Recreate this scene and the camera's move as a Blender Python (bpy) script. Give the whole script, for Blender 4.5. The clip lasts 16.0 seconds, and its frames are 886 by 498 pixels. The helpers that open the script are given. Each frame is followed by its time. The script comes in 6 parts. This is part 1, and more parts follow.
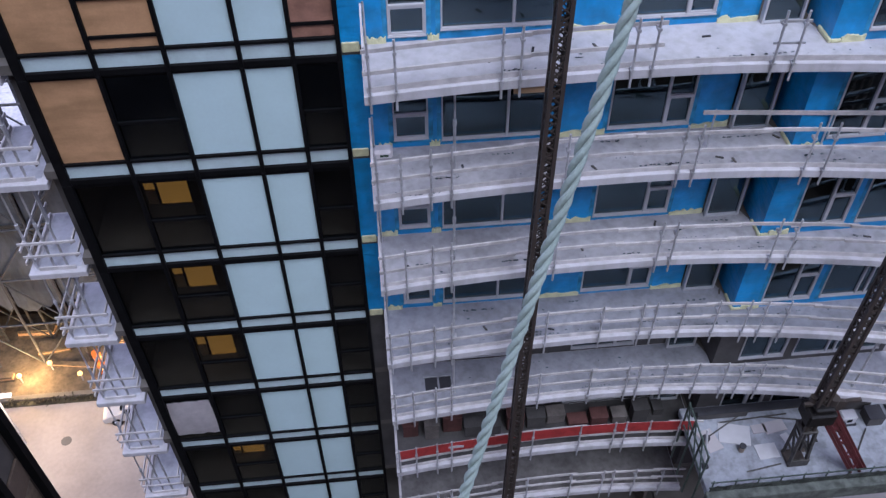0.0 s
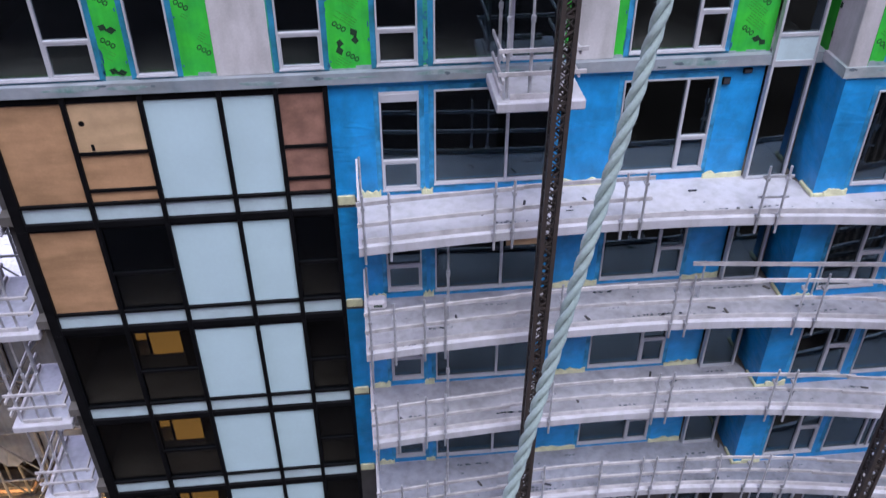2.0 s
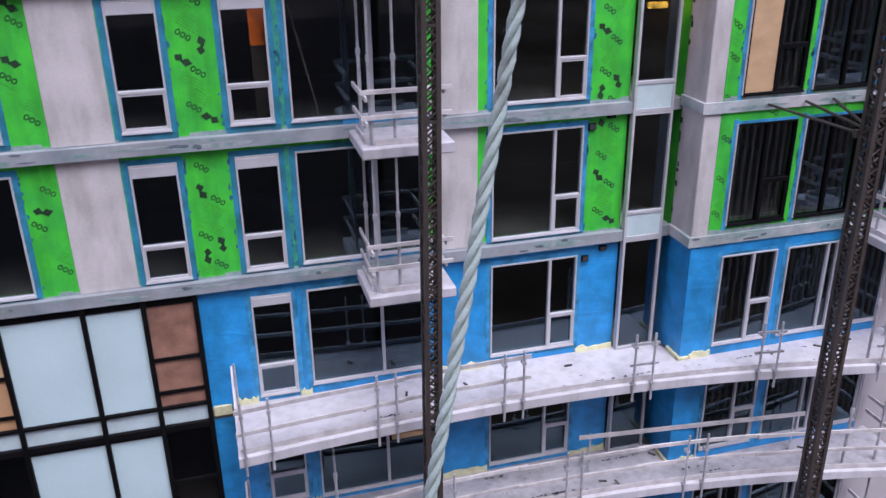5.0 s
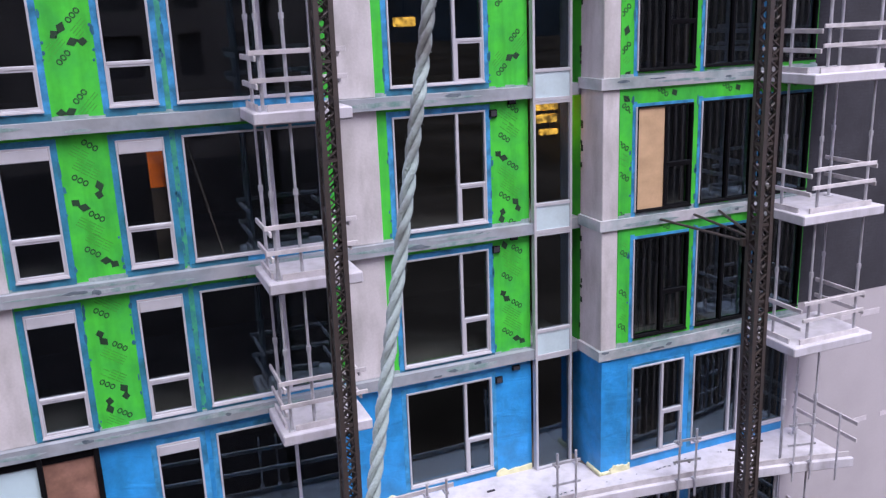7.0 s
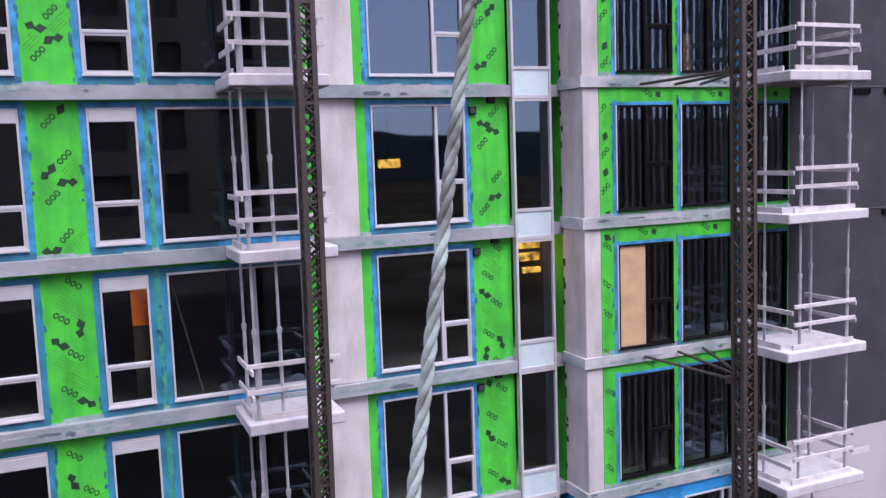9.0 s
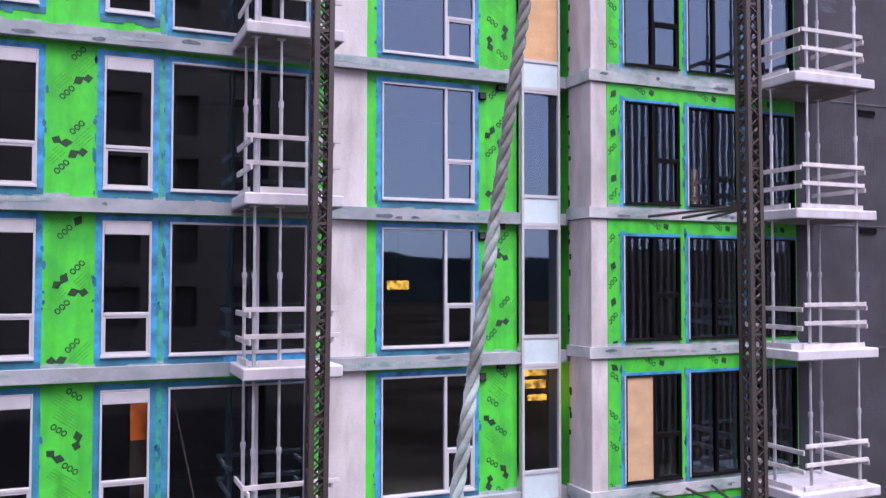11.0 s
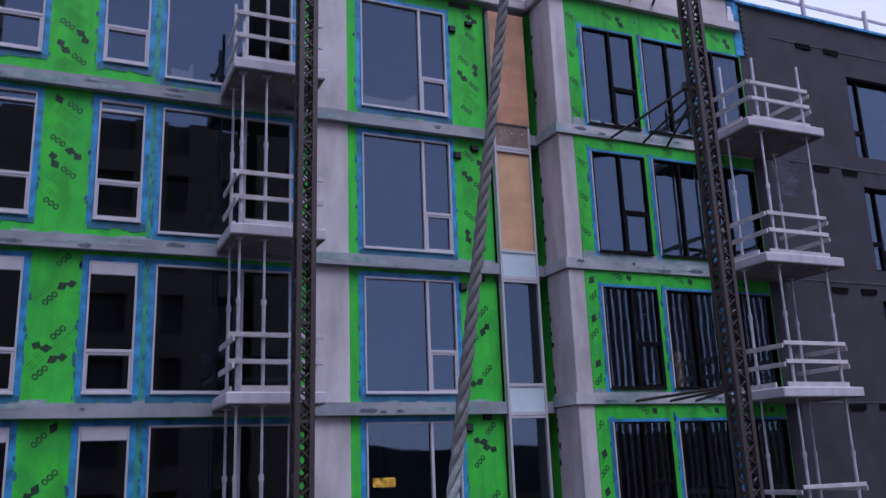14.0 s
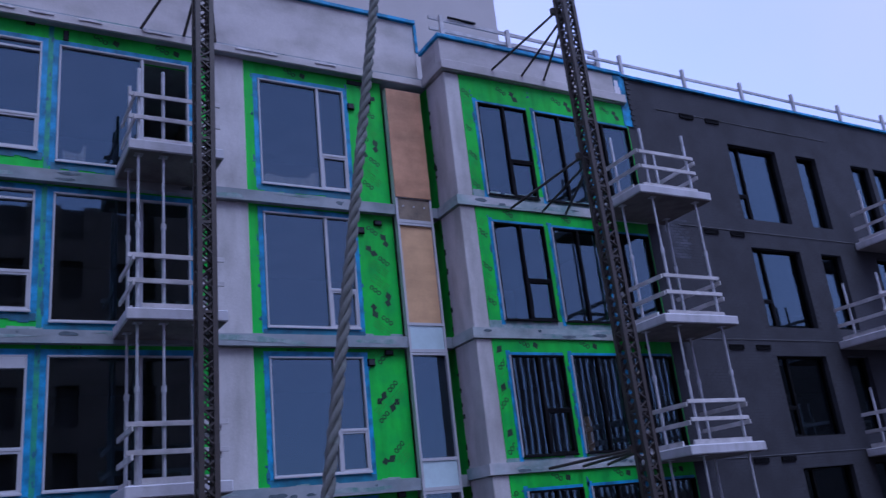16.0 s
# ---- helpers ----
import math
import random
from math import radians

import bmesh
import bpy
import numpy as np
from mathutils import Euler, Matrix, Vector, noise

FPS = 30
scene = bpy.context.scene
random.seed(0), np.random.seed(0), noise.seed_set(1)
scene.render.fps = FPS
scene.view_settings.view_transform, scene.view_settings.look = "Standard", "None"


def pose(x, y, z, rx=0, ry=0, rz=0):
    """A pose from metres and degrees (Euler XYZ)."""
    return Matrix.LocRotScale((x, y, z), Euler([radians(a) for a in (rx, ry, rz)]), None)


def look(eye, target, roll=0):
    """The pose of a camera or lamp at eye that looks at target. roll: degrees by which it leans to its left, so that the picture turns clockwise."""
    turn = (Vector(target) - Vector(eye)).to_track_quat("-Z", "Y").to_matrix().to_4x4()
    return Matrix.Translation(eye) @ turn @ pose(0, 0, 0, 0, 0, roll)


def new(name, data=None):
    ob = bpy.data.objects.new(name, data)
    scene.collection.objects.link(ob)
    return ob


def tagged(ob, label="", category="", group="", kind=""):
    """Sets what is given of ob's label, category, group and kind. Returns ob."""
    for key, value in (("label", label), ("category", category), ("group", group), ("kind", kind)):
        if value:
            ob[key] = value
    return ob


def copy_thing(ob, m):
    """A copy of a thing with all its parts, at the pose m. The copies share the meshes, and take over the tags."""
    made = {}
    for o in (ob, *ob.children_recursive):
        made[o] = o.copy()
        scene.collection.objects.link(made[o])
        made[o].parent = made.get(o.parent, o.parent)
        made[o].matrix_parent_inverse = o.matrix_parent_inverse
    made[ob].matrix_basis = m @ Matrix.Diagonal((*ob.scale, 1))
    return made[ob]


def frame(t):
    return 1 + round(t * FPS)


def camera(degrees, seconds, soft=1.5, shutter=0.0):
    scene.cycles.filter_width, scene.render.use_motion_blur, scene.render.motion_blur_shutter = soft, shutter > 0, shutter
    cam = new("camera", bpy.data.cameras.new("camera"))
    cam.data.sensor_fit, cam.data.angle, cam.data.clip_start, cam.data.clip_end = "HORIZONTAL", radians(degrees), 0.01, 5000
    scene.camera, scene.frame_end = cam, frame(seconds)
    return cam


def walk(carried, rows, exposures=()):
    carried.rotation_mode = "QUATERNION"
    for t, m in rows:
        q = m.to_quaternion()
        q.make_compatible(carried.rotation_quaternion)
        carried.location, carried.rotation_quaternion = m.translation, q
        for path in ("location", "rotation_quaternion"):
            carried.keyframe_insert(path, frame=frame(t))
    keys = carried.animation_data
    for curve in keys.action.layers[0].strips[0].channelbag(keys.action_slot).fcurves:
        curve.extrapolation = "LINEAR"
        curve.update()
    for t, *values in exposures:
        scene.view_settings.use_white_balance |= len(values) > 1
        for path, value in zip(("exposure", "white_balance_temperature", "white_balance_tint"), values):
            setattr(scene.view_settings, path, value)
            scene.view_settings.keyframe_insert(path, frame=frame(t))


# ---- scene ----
cam = camera(54.21, 16.0, soft=1.3, shutter=0.4)
PATH = [
    (0, -5.243, -15.419, 9.871, 43.852, 0.363, -5.659),
    (0.5, -5.243, -15.422, 9.867, 45.364, 0.263, -5.629),
    (1, -5.244, -15.427, 9.863, 47.344, 0.151, -5.573),
    (1.5, -5.247, -15.432, 9.857, 50.087, 0.174, -5.648),
    (2, -5.251, -15.438, 9.853, 53.852, 0.058, -5.977),
    (2.5, -5.253, -15.444, 9.850, 55.781, 0.218, -6.676),
    (3, -5.253, -15.451, 9.847, 57.815, 0.191, -7.514),
    (3.5, -5.249, -15.459, 9.846, 60.390, 0.032, -7.937),
    (4, -5.239, -15.472, 9.848, 63.362, -0.533, -9.489),
    (4.5, -5.240, -15.480, 9.852, 65.167, -1.071, -12.824),
    (4.7, -5.241, -15.482, 9.854, 65.621, -0.219, -13.915),
    (6.8, -5.242, -15.501, 9.874, 74.413, 1.889, -22.084),
    (7, -5.243, -15.502, 9.876, 74.801, 2.136, -22.323),
    (7.5, -5.250, -15.501, 9.882, 76.148, 2.591, -23.038),
    (8, -5.253, -15.499, 9.886, 78.241, 2.559, -23.549),
    (8.5, -5.261, -15.493, 9.892, 81.063, 2.305, -23.627),
    (9, -5.271, -15.491, 9.899, 83.774, 2.012, -23.468),
    (9.2, -5.274, -15.492, 9.902, 84.550, 2.116, -23.367),
    (11.3, -5.299, -15.498, 9.927, 93.411, -0.642, -22.964),
    (11.5, -5.301, -15.498, 9.930, 94.538, -0.969, -22.988),
    (12, -5.303, -15.495, 9.938, 97.476, -1.438, -23.112),
    (12.5, -5.298, -15.496, 9.946, 99.459, -1.876, -23.292),
    (13, -5.287, -15.499, 9.953, 100.671, -0.971, -23.331),
    (13.5, -5.277, -15.502, 9.961, 102.018, 0.440, -23.388),
    (14, -5.271, -15.502, 9.969, 104.292, 2.123, -23.670),
    (14.5, -5.267, -15.501, 9.976, 106.725, 3.005, -24.263),
    (15, -5.259, -15.506, 9.978, 108.047, 4.595, -24.855),
    (15.5, -5.244, -15.514, 9.977, 108.751, 5.499, -25.936),
    (16, -5.230, -15.515, 9.978, 108.757, 6.106, -28.870),
]
walk(cam, [(r[0], pose(*r[1:])) for r in PATH],
     exposures=((0.0, 1.24, 5580, 8), (0.5, 1.45, 5670, 8), (1.5, 1.51, 5720, 9), (2.0, 1.58, 5800, 10), (4.5, 1.72, 6060, 13), (7.0, 1.93, 6200, 15), (9.0, 2.1, 6220, 18), (11.5, 2.25, 6200, 20), (12.5, 1.78, 6100, 22), (13.0, 1.1, 5950, 22), (13.5, 1.0, 5700, 21), (14.5, 0.77, 5250, 20), (16.0, 0.62, 4680, 19)))

# world, sun: a dim overcast evening; a wide soft sun lamp brightens the facade
world = bpy.data.worlds.new("world")
scene.world = world
world.use_nodes = True
wn = world.node_tree.nodes
sky = wn.new("ShaderNodeTexSky")
sky.sky_type = "NISHITA"
sky.sun_disc = False
sky.sun_elevation = radians(14)
sky.sun_rotation = radians(20)
sky.air_density, sky.dust_density, sky.ozone_density = 1.0, 1.0, 4.0
wn["Background"].inputs["Strength"].default_value = 0.15
cloud = wn.new("ShaderNodeMix")
cloud.data_type = "RGBA"
cloud.inputs[7].default_value = (3.1, 2.78, 3.72, 1)
puff, thin, where = wn.new("ShaderNodeTexNoise"), wn.new("ShaderNodeMapRange"), wn.new("ShaderNodeTexCoord")
puff.inputs["Scale"].default_value, puff.inputs["Detail"].default_value = 2.2, 4.0
thin.inputs["From Min"].default_value, thin.inputs["From Max"].default_value = 0.35, 0.65
thin.inputs["To Min"].default_value, thin.inputs["To Max"].default_value = 0.72, 0.93
world.node_tree.links.new(where.outputs["Generated"], puff.inputs["Vector"])
world.node_tree.links.new(puff.outputs["Fac"], thin.inputs["Value"])
world.node_tree.links.new(thin.outputs["Result"], cloud.inputs[0])
world.node_tree.links.new(sky.outputs[0], cloud.inputs[6])
world.node_tree.links.new(cloud.outputs[2], wn["Background"].inputs["Color"])
sun = new("sun", bpy.data.lights.new("sun", "SUN"))
sun.data.energy, sun.data.angle, sun.data.color = 1.25, radians(36), (1.0, 0.96, 0.96)
sun.matrix_world = look((4, -30, 56), (0, 0, 0))

# ---- materials ----
def mat(name, base, rough=0.7, metal=0.0, vary=0.12, scale=3.0, fine=40.0, bump=0.15, tint=None, stain=0.0, obrand=0.0, deep=0.02, streak=(2.6, 2.6, 0.45), folds=0.0, spec=0.5):
    """Base colour broken up by a coarse and a fine noise, with a fine relief."""
    m = bpy.data.materials.new(name)
    m.use_nodes = True
    n, l = m.node_tree.nodes, m.node_tree.links
    b = n["Principled BSDF"]
    b.inputs["Roughness"].default_value, b.inputs["Metallic"].default_value = rough, metal
    tc = n.new("ShaderNodeTexCoord")
    geo = n.new("ShaderNodeNewGeometry")
    n1, n2 = n.new("ShaderNodeTexNoise"), n.new("ShaderNodeTexNoise")
    for q, s, dt in ((n1, scale, 5.0), (n2, fine, 4.0)):
        q.inputs["Scale"].default_value, q.inputs["Detail"].default_value = s, dt
        l.new(geo.outputs["Position"], q.inputs["Vector"])
    ramp = n.new("ShaderNodeValToRGB")
    t = tint or tuple(c * (1 - 2.2 * vary) for c in base)
    ramp.color_ramp.elements[0].position, ramp.color_ramp.elements[1].position = 0.3, 0.62
    ramp.color_ramp.elements[0].color, ramp.color_ramp.elements[1].color = (*t, 1), (*base, 1)
    l.new(n1.outputs["Fac"], ramp.inputs["Fac"])
    hsv = n.new("ShaderNodeHueSaturation")
    mr = n.new("ShaderNodeMapRange")
    mr.inputs["To Min"].default_value, mr.inputs["To Max"].default_value = 1 - vary, 1 + vary
    l.new(n2.outputs["Fac"], mr.inputs["Value"])
    val = mr.outputs["Result"]
    if obrand:
        oi = n.new("ShaderNodeObjectInfo")
        m2 = n.new("ShaderNodeMapRange")
        m2.inputs["To Min"].default_value, m2.inputs["To Max"].default_value = 1 - obrand, 1 + obrand
        l.new(oi.outputs["Random"], m2.inputs["Value"])
        mul = n.new("ShaderNodeMath")
        mul.operation = "MULTIPLY"
        l.new(val, mul.inputs[0])
        l.new(m2.outputs["Result"], mul.inputs[1])
        val = mul.outputs[0]
    l.new(val, hsv.inputs["Value"])
    l.new(ramp.outputs["Color"], hsv.inputs["Color"])
    col = hsv.outputs["Color"]
    if stain:
        wv = n.new("ShaderNodeTexNoise")
        mp = n.new("ShaderNodeMapping")
        mp.inputs["Scale"].default_value = streak
        l.new(geo.outputs["Position"], mp.inputs["Vector"])
        l.new(mp.outputs["Vector"], wv.inputs["Vector"])
        wv.inputs["Scale"].default_value, wv.inputs["Detail"].default_value = 1.6, 6.0
        r2 = n.new("ShaderNodeValToRGB")
        r2.color_ramp.elements[0].position, r2.color_ramp.elements[1].position = 0.34, 0.56
        s = 1 - stain
        r2.color_ramp.elements[0].color, r2.color_ramp.elements[1].color = (s, s, s * 0.97, 1), (1, 1, 1, 1)
        l.new(wv.outputs["Fac"], r2.inputs["Fac"])
        mx = n.new("ShaderNodeMix")
        mx.data_type, mx.blend_type = "RGBA", "MULTIPLY"
        mx.inputs[0].default_value = 1.0
        l.new(col, mx.inputs[6])
        l.new(r2.outputs["Color"], mx.inputs[7])
        col = mx.outputs[2]
    l.new(col, b.inputs["Base Color"])
    bp = n.new("ShaderNodeBump")
    bp.inputs["Strength"].default_value, bp.inputs["Distance"].default_value = bump, deep
    l.new(n2.outputs["Fac"], bp.inputs["Height"])
    l.new(bp.outputs["Normal"], b.inputs["Normal"])
    b.inputs["Specular IOR Level"].default_value = spec
    if folds:
        fm, fn, fb = n.new("ShaderNodeMapping"), n.new("ShaderNodeTexNoise"), n.new("ShaderNodeBump")
        fm.inputs["Scale"].default_value = (0.5, 0.5, 1.3)
        fm.inputs["Rotation"].default_value = (0, 0.12, 0)
        fn.inputs["Scale"].default_value, fn.inputs["Detail"].default_value, fn.inputs["Distortion"].default_value = 2.4, 3.0, 0.8
        fb.inputs["Strength"].default_value, fb.inputs["Distance"].default_value = folds, 0.12
        l.new(geo.outputs["Position"], fm.inputs["Vector"])
        l.new(fm.outputs["Vector"], fn.inputs["Vector"])
        l.new(fn.outputs["Fac"], fb.inputs["Height"])
        l.new(bp.outputs["Normal"], fb.inputs["Normal"])
        l.new(fb.outputs["Normal"], b.inputs["Normal"])
    return m

def glow(name, color, strength, mottle=0.0):
    m = bpy.data.materials.new(name)
    m.use_nodes = True
    b = m.node_tree.nodes["Principled BSDF"]
    b.inputs["Base Color"].default_value = (*color, 1)
    b.inputs["Emission Color"].default_value = (*color, 1)
    b.inputs["Emission Strength"].default_value = strength
    if mottle:
        n, l = m.node_tree.nodes, m.node_tree.links
        geo, ns, mr = n.new("ShaderNodeNewGeometry"), n.new("ShaderNodeTexNoise"), n.new("ShaderNodeMapRange")
        ns.inputs["Scale"].default_value = mottle
        mr.inputs["From Min"].default_value, mr.inputs["From Max"].default_value = 0.35, 0.62
        mr.inputs["To Min"].default_value, mr.inputs["To Max"].default_value = 0.15 * strength, 1.25 * strength
        l.new(geo.outputs["Position"], ns.inputs["Vector"])
        l.new(ns.outputs["Fac"], mr.inputs["Value"])
        l.new(mr.outputs["Result"], b.inputs["Emission Strength"])
    return m

def glazing(name, tint, base):
    """A pane: part of the light is mirrored by the Fresnel law, the rest passes through."""
    m = bpy.data.materials.new(name)
    m.use_nodes = True
    n, l = m.node_tree.nodes, m.node_tree.links
    n.remove(n["Principled BSDF"])
    mix, tr, gl, fr = (n.new("ShaderNode" + k) for k in ("MixShader", "BsdfTransparent", "BsdfGlossy", "LayerWeight"))
    tr.inputs["Color"].default_value = (*tint, 1)
    gl.inputs["Roughness"].default_value = 0.02
    gl.inputs["Color"].default_value = (0.58, 0.81, 1.0, 1)
    fr.inputs["Blend"].default_value = 0.5
    pw, mr = n.new("ShaderNodeMath"), n.new("ShaderNodeMapRange")
    pw.operation = "POWER"
    pw.inputs[1].default_value = 4.0
    mr.inputs["To Min"].default_value = base
    l.new(fr.outputs["Facing"], pw.inputs[0])
    l.new(pw.outputs[0], mr.inputs["Value"])
    geo, ns, bp = n.new("ShaderNodeNewGeometry"), n.new("ShaderNodeTexNoise"), n.new("ShaderNodeBump")
    ns.inputs["Scale"].default_value = 1.3
    bp.inputs["Strength"].default_value, bp.inputs["Distance"].default_value = 0.05, 0.01
    l.new(geo.outputs["Position"], ns.inputs["Vector"])
    l.new(ns.outputs["Fac"], bp.inputs["Height"])
    l.new(bp.outputs["Normal"], gl.inputs["Normal"])
    l.new(mr.outputs["Result"], mix.inputs[0])
    l.new(tr.outputs[0], mix.inputs[1])
    l.new(gl.outputs[0], mix.inputs[2])
    l.new(mix.outputs[0], n["Material Output"].inputs["Surface"])
    return m

CONC = mat("concrete", (0.575, 0.55, 0.55), 0.85, vary=0.1, scale=0.7, fine=24, bump=0.14, stain=0.24, streak=(1.6, 1.6, 0.5), spec=0.3)
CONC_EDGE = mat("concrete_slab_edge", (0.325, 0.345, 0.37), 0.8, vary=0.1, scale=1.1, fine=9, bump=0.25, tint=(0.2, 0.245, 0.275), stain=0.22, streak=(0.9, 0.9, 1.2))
CONC_PAR = mat("weathered_parapet_concrete", (0.57, 0.535, 0.53), 0.85, vary=0.09, scale=0.6, fine=22, bump=0.16, tint=(0.45, 0.42, 0.425), stain=0.26, streak=(0.55, 0.55, 0.8), spec=0.3)
CONC_BAY = mat("concrete_bay_edge", (0.51, 0.505, 0.525), 0.8, vary=0.14, scale=0.9, fine=10, bump=0.3, tint=(0.2, 0.31, 0.3), stain=0.28, streak=(0.9, 0.9, 1.6))
PRIMER = mat("grey_teal_primer", (0.3, 0.35, 0.36), 0.75, vary=0.25, scale=5.0, fine=26, bump=0.3, tint=(0.13, 0.25, 0.22))
GRIME = mat("dark_ledge_grime", (0.13, 0.16, 0.18), 0.8, vary=0.3, scale=6.0, fine=30, bump=0.2, tint=(0.05, 0.08, 0.1))
# screed for the lowest balconies, darkened in the colour for blocked sky
SCREED_SHADED = mat("shaded_screed", (0.17, 0.16, 0.16), 0.85, vary=0.2, scale=1.2, fine=9, bump=0.15, stain=0.25)
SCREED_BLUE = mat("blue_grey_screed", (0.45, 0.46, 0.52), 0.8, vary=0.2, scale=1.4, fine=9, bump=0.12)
# lower-balcony screed, likewise darkened for shade
SCREED_LOW = mat("shaded_blue_screed", (0.35, 0.355, 0.405), 0.8, vary=0.14, scale=0.8, fine=9, bump=0.12, stain=0.2)
SCREED = mat("grey_screed", (0.46, 0.45, 0.485), 0.8, vary=0.14, scale=0.8, fine=9, bump=0.12, stain=0.2)
# dark brown that puts underside shade into the soffit colour
SOFFIT = mat("soffit_shade_brown", (0.17, 0.15, 0.14), 0.8, vary=0.2, scale=2.5, fine=20, bump=0.1)
BALC = mat("balcony_concrete", (0.52, 0.508, 0.545), 0.8, vary=0.08, scale=1.2, fine=26, bump=0.12, stain=0.14)
GREEN = mat("green_sheathing", (0.07, 0.57, 0.048), 0.6, vary=0.09, scale=2.4, fine=12, bump=0.1, tint=(0.05, 0.43, 0.06), stain=0.22, spec=0.2)
SMEAR = mat("teal_smear", (0.05, 0.36, 0.17), 0.6, vary=0.25, scale=4.5, fine=20, bump=0.2, tint=(0.02, 0.16, 0.22))
PRINT = mat("dark_print", (0.012, 0.05, 0.018), 0.7, vary=0.2, fine=60)
PRINT_MID = mat("green_black_print", (0.015, 0.1, 0.022), 0.7, vary=0.25, fine=60)
PRINT_PALE = mat("pale_print", (0.05, 0.37, 0.03), 0.7, vary=0.1, fine=60)
BLUE = mat("blue_membrane", (0.03, 0.3, 0.68), 0.4, vary=0.13, scale=1.6, fine=5, bump=0.25, deep=0.05, folds=0.34, stain=0.22, streak=(1.5, 1.5, 1.1))
TEAL = mat("teal_membrane", (0.02, 0.10, 0.16), 0.5, vary=0.3, scale=3.0, fine=24, bump=0.3, tint=(0.03, 0.2, 0.3))
TAPE_TEAL = mat("teal_stained_tape", (0.045, 0.25, 0.42), 0.5, vary=0.25, scale=2.2, fine=24, bump=0.25, tint=(0.02, 0.13, 0.15), spec=0.3)
TAPE = mat("blue_tape", (0.06, 0.32, 0.61), 0.5, vary=0.2, scale=3.6, fine=30, bump=0.25, tint=(0.022, 0.12, 0.2), spec=0.3)
WHITE = mat("white_vinyl", (0.47, 0.467, 0.495), 0.45, vary=0.05, fine=30, bump=0.03)
BLACK = mat("black_aluminium", (0.006, 0.006, 0.007), 0.65, vary=0.2, fine=30, bump=0.03, spec=0.1)
PANEL = mat("pale_blue_panel", (0.54, 0.70, 0.74), 0.22, vary=0.035, scale=0.6, fine=12, bump=0.02)
STRIP = mat("pale_strip", (0.52, 0.64, 0.67), 0.3, vary=0.06, scale=2, fine=16, bump=0.04)
PLY = mat("plywood", (0.50, 0.295, 0.155), 0.65, vary=0.12, scale=2.6, fine=24, bump=0.1, tint=(0.43, 0.25, 0.13), stain=0.3, streak=(0.35, 0.35, 1.6))
PLY_SLOT = mat("orange_tan_plywood", (0.63, 0.39, 0.2), 0.65, vary=0.08, scale=2.2, fine=24, bump=0.08, stain=0.16, streak=(0.35, 0.35, 1.6))
PLY_RED = mat("reddish_plywood", (0.51, 0.275, 0.15), 0.65, vary=0.14, scale=2.2, fine=24, bump=0.1, tint=(0.37, 0.19, 0.1), stain=0.25, streak=(0.35, 0.35, 1.6))
PLY_PINK = mat("pinkish_plywood", (0.34, 0.18, 0.13), 0.6, vary=0.18, scale=2.6, fine=20, bump=0.08, stain=0.3, streak=(0.8, 0.8, 1.4))
PLY_TAN = mat("tan_board", (0.62, 0.42, 0.24), 0.65, vary=0.08, scale=2.2, fine=24, bump=0.08, stain=0.16, streak=(0.35, 0.35, 1.6))
TIMBER = mat("weathered_timber", (0.55, 0.525, 0.53), 0.8, vary=0.14, scale=4, fine=50, bump=0.2, obrand=0.12)
STEEL = mat("galvanised_tube", (0.52, 0.52, 0.55), 0.45, metal=0.4, vary=0.14, scale=6, fine=50, bump=0.1, obrand=0.15)
BLUE_DARK = mat("dark_blue_tarpaulin", (0.03, 0.05, 0.2), 0.5, vary=0.25, scale=2.5, fine=12, bump=0.6)
BRONZE = mat("dull_bronze_plate", (0.22, 0.17, 0.12), 0.6, vary=0.2, scale=4, fine=20)
REDBROWN = mat("red_brown_crate", (0.12, 0.05, 0.045), 0.7, vary=0.2, scale=3, fine=20)
MAST = mat("dark_mast_steel", (0.042, 0.035, 0.032), 0.55, metal=0.1, vary=0.3, scale=7, fine=50, bump=0.2, tint=(0.055, 0.042, 0.036))
BANNER = mat("red_banner_cloth", (0.36, 0.035, 0.035), 0.7, vary=0.15, scale=3, fine=12, bump=0.3)
RED = mat("red_paint", (0.10, 0.024, 0.027), 0.5, vary=0.2, scale=4, fine=40, bump=0.1)
BRICK = mat("charcoal_brick", (0.038, 0.038, 0.047), 0.8, vary=0.2, scale=1.2, fine=14, bump=0.2)
BRICK_DUSTY = mat("dusty_brick", (0.075, 0.078, 0.1), 0.85, vary=0.3, scale=2.0, fine=20, bump=0.2, obrand=0.25)
MORTAR_PALE = mat("pale_joint", (0.16, 0.16, 0.17), 0.9, vary=0.25, scale=2.0, fine=30)
MORTAR = mat("dark_mortar", (0.037, 0.037, 0.045), 0.9, vary=0.12, fine=60)
PALE = mat("pale_wall_render", (0.41, 0.385, 0.4), 0.85, vary=0.05, scale=0.7, fine=20, bump=0.08)
SHEET = mat("white_plastic_sheet", (0.72, 0.68, 0.70), 0.5, vary=0.06, scale=3, fine=6, bump=0.35)
PATCH = mat("filler_patch", (0.56, 0.53, 0.55), 0.8, vary=0.08, scale=4, fine=20)
PENT = mat("beige_wall", (0.44, 0.41, 0.40), 0.85, vary=0.05, scale=0.6, fine=20, bump=0.06)
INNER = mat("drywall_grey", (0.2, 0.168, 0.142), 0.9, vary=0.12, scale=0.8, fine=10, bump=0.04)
# dark board; on the lower walls its tone puts in recess shade
DARKWALL = mat("dark_grey_board", (0.085, 0.08, 0.08), 0.85, vary=0.2, scale=1.2, fine=12, bump=0.1)
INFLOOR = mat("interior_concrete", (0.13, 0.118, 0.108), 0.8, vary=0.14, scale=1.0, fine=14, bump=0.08)
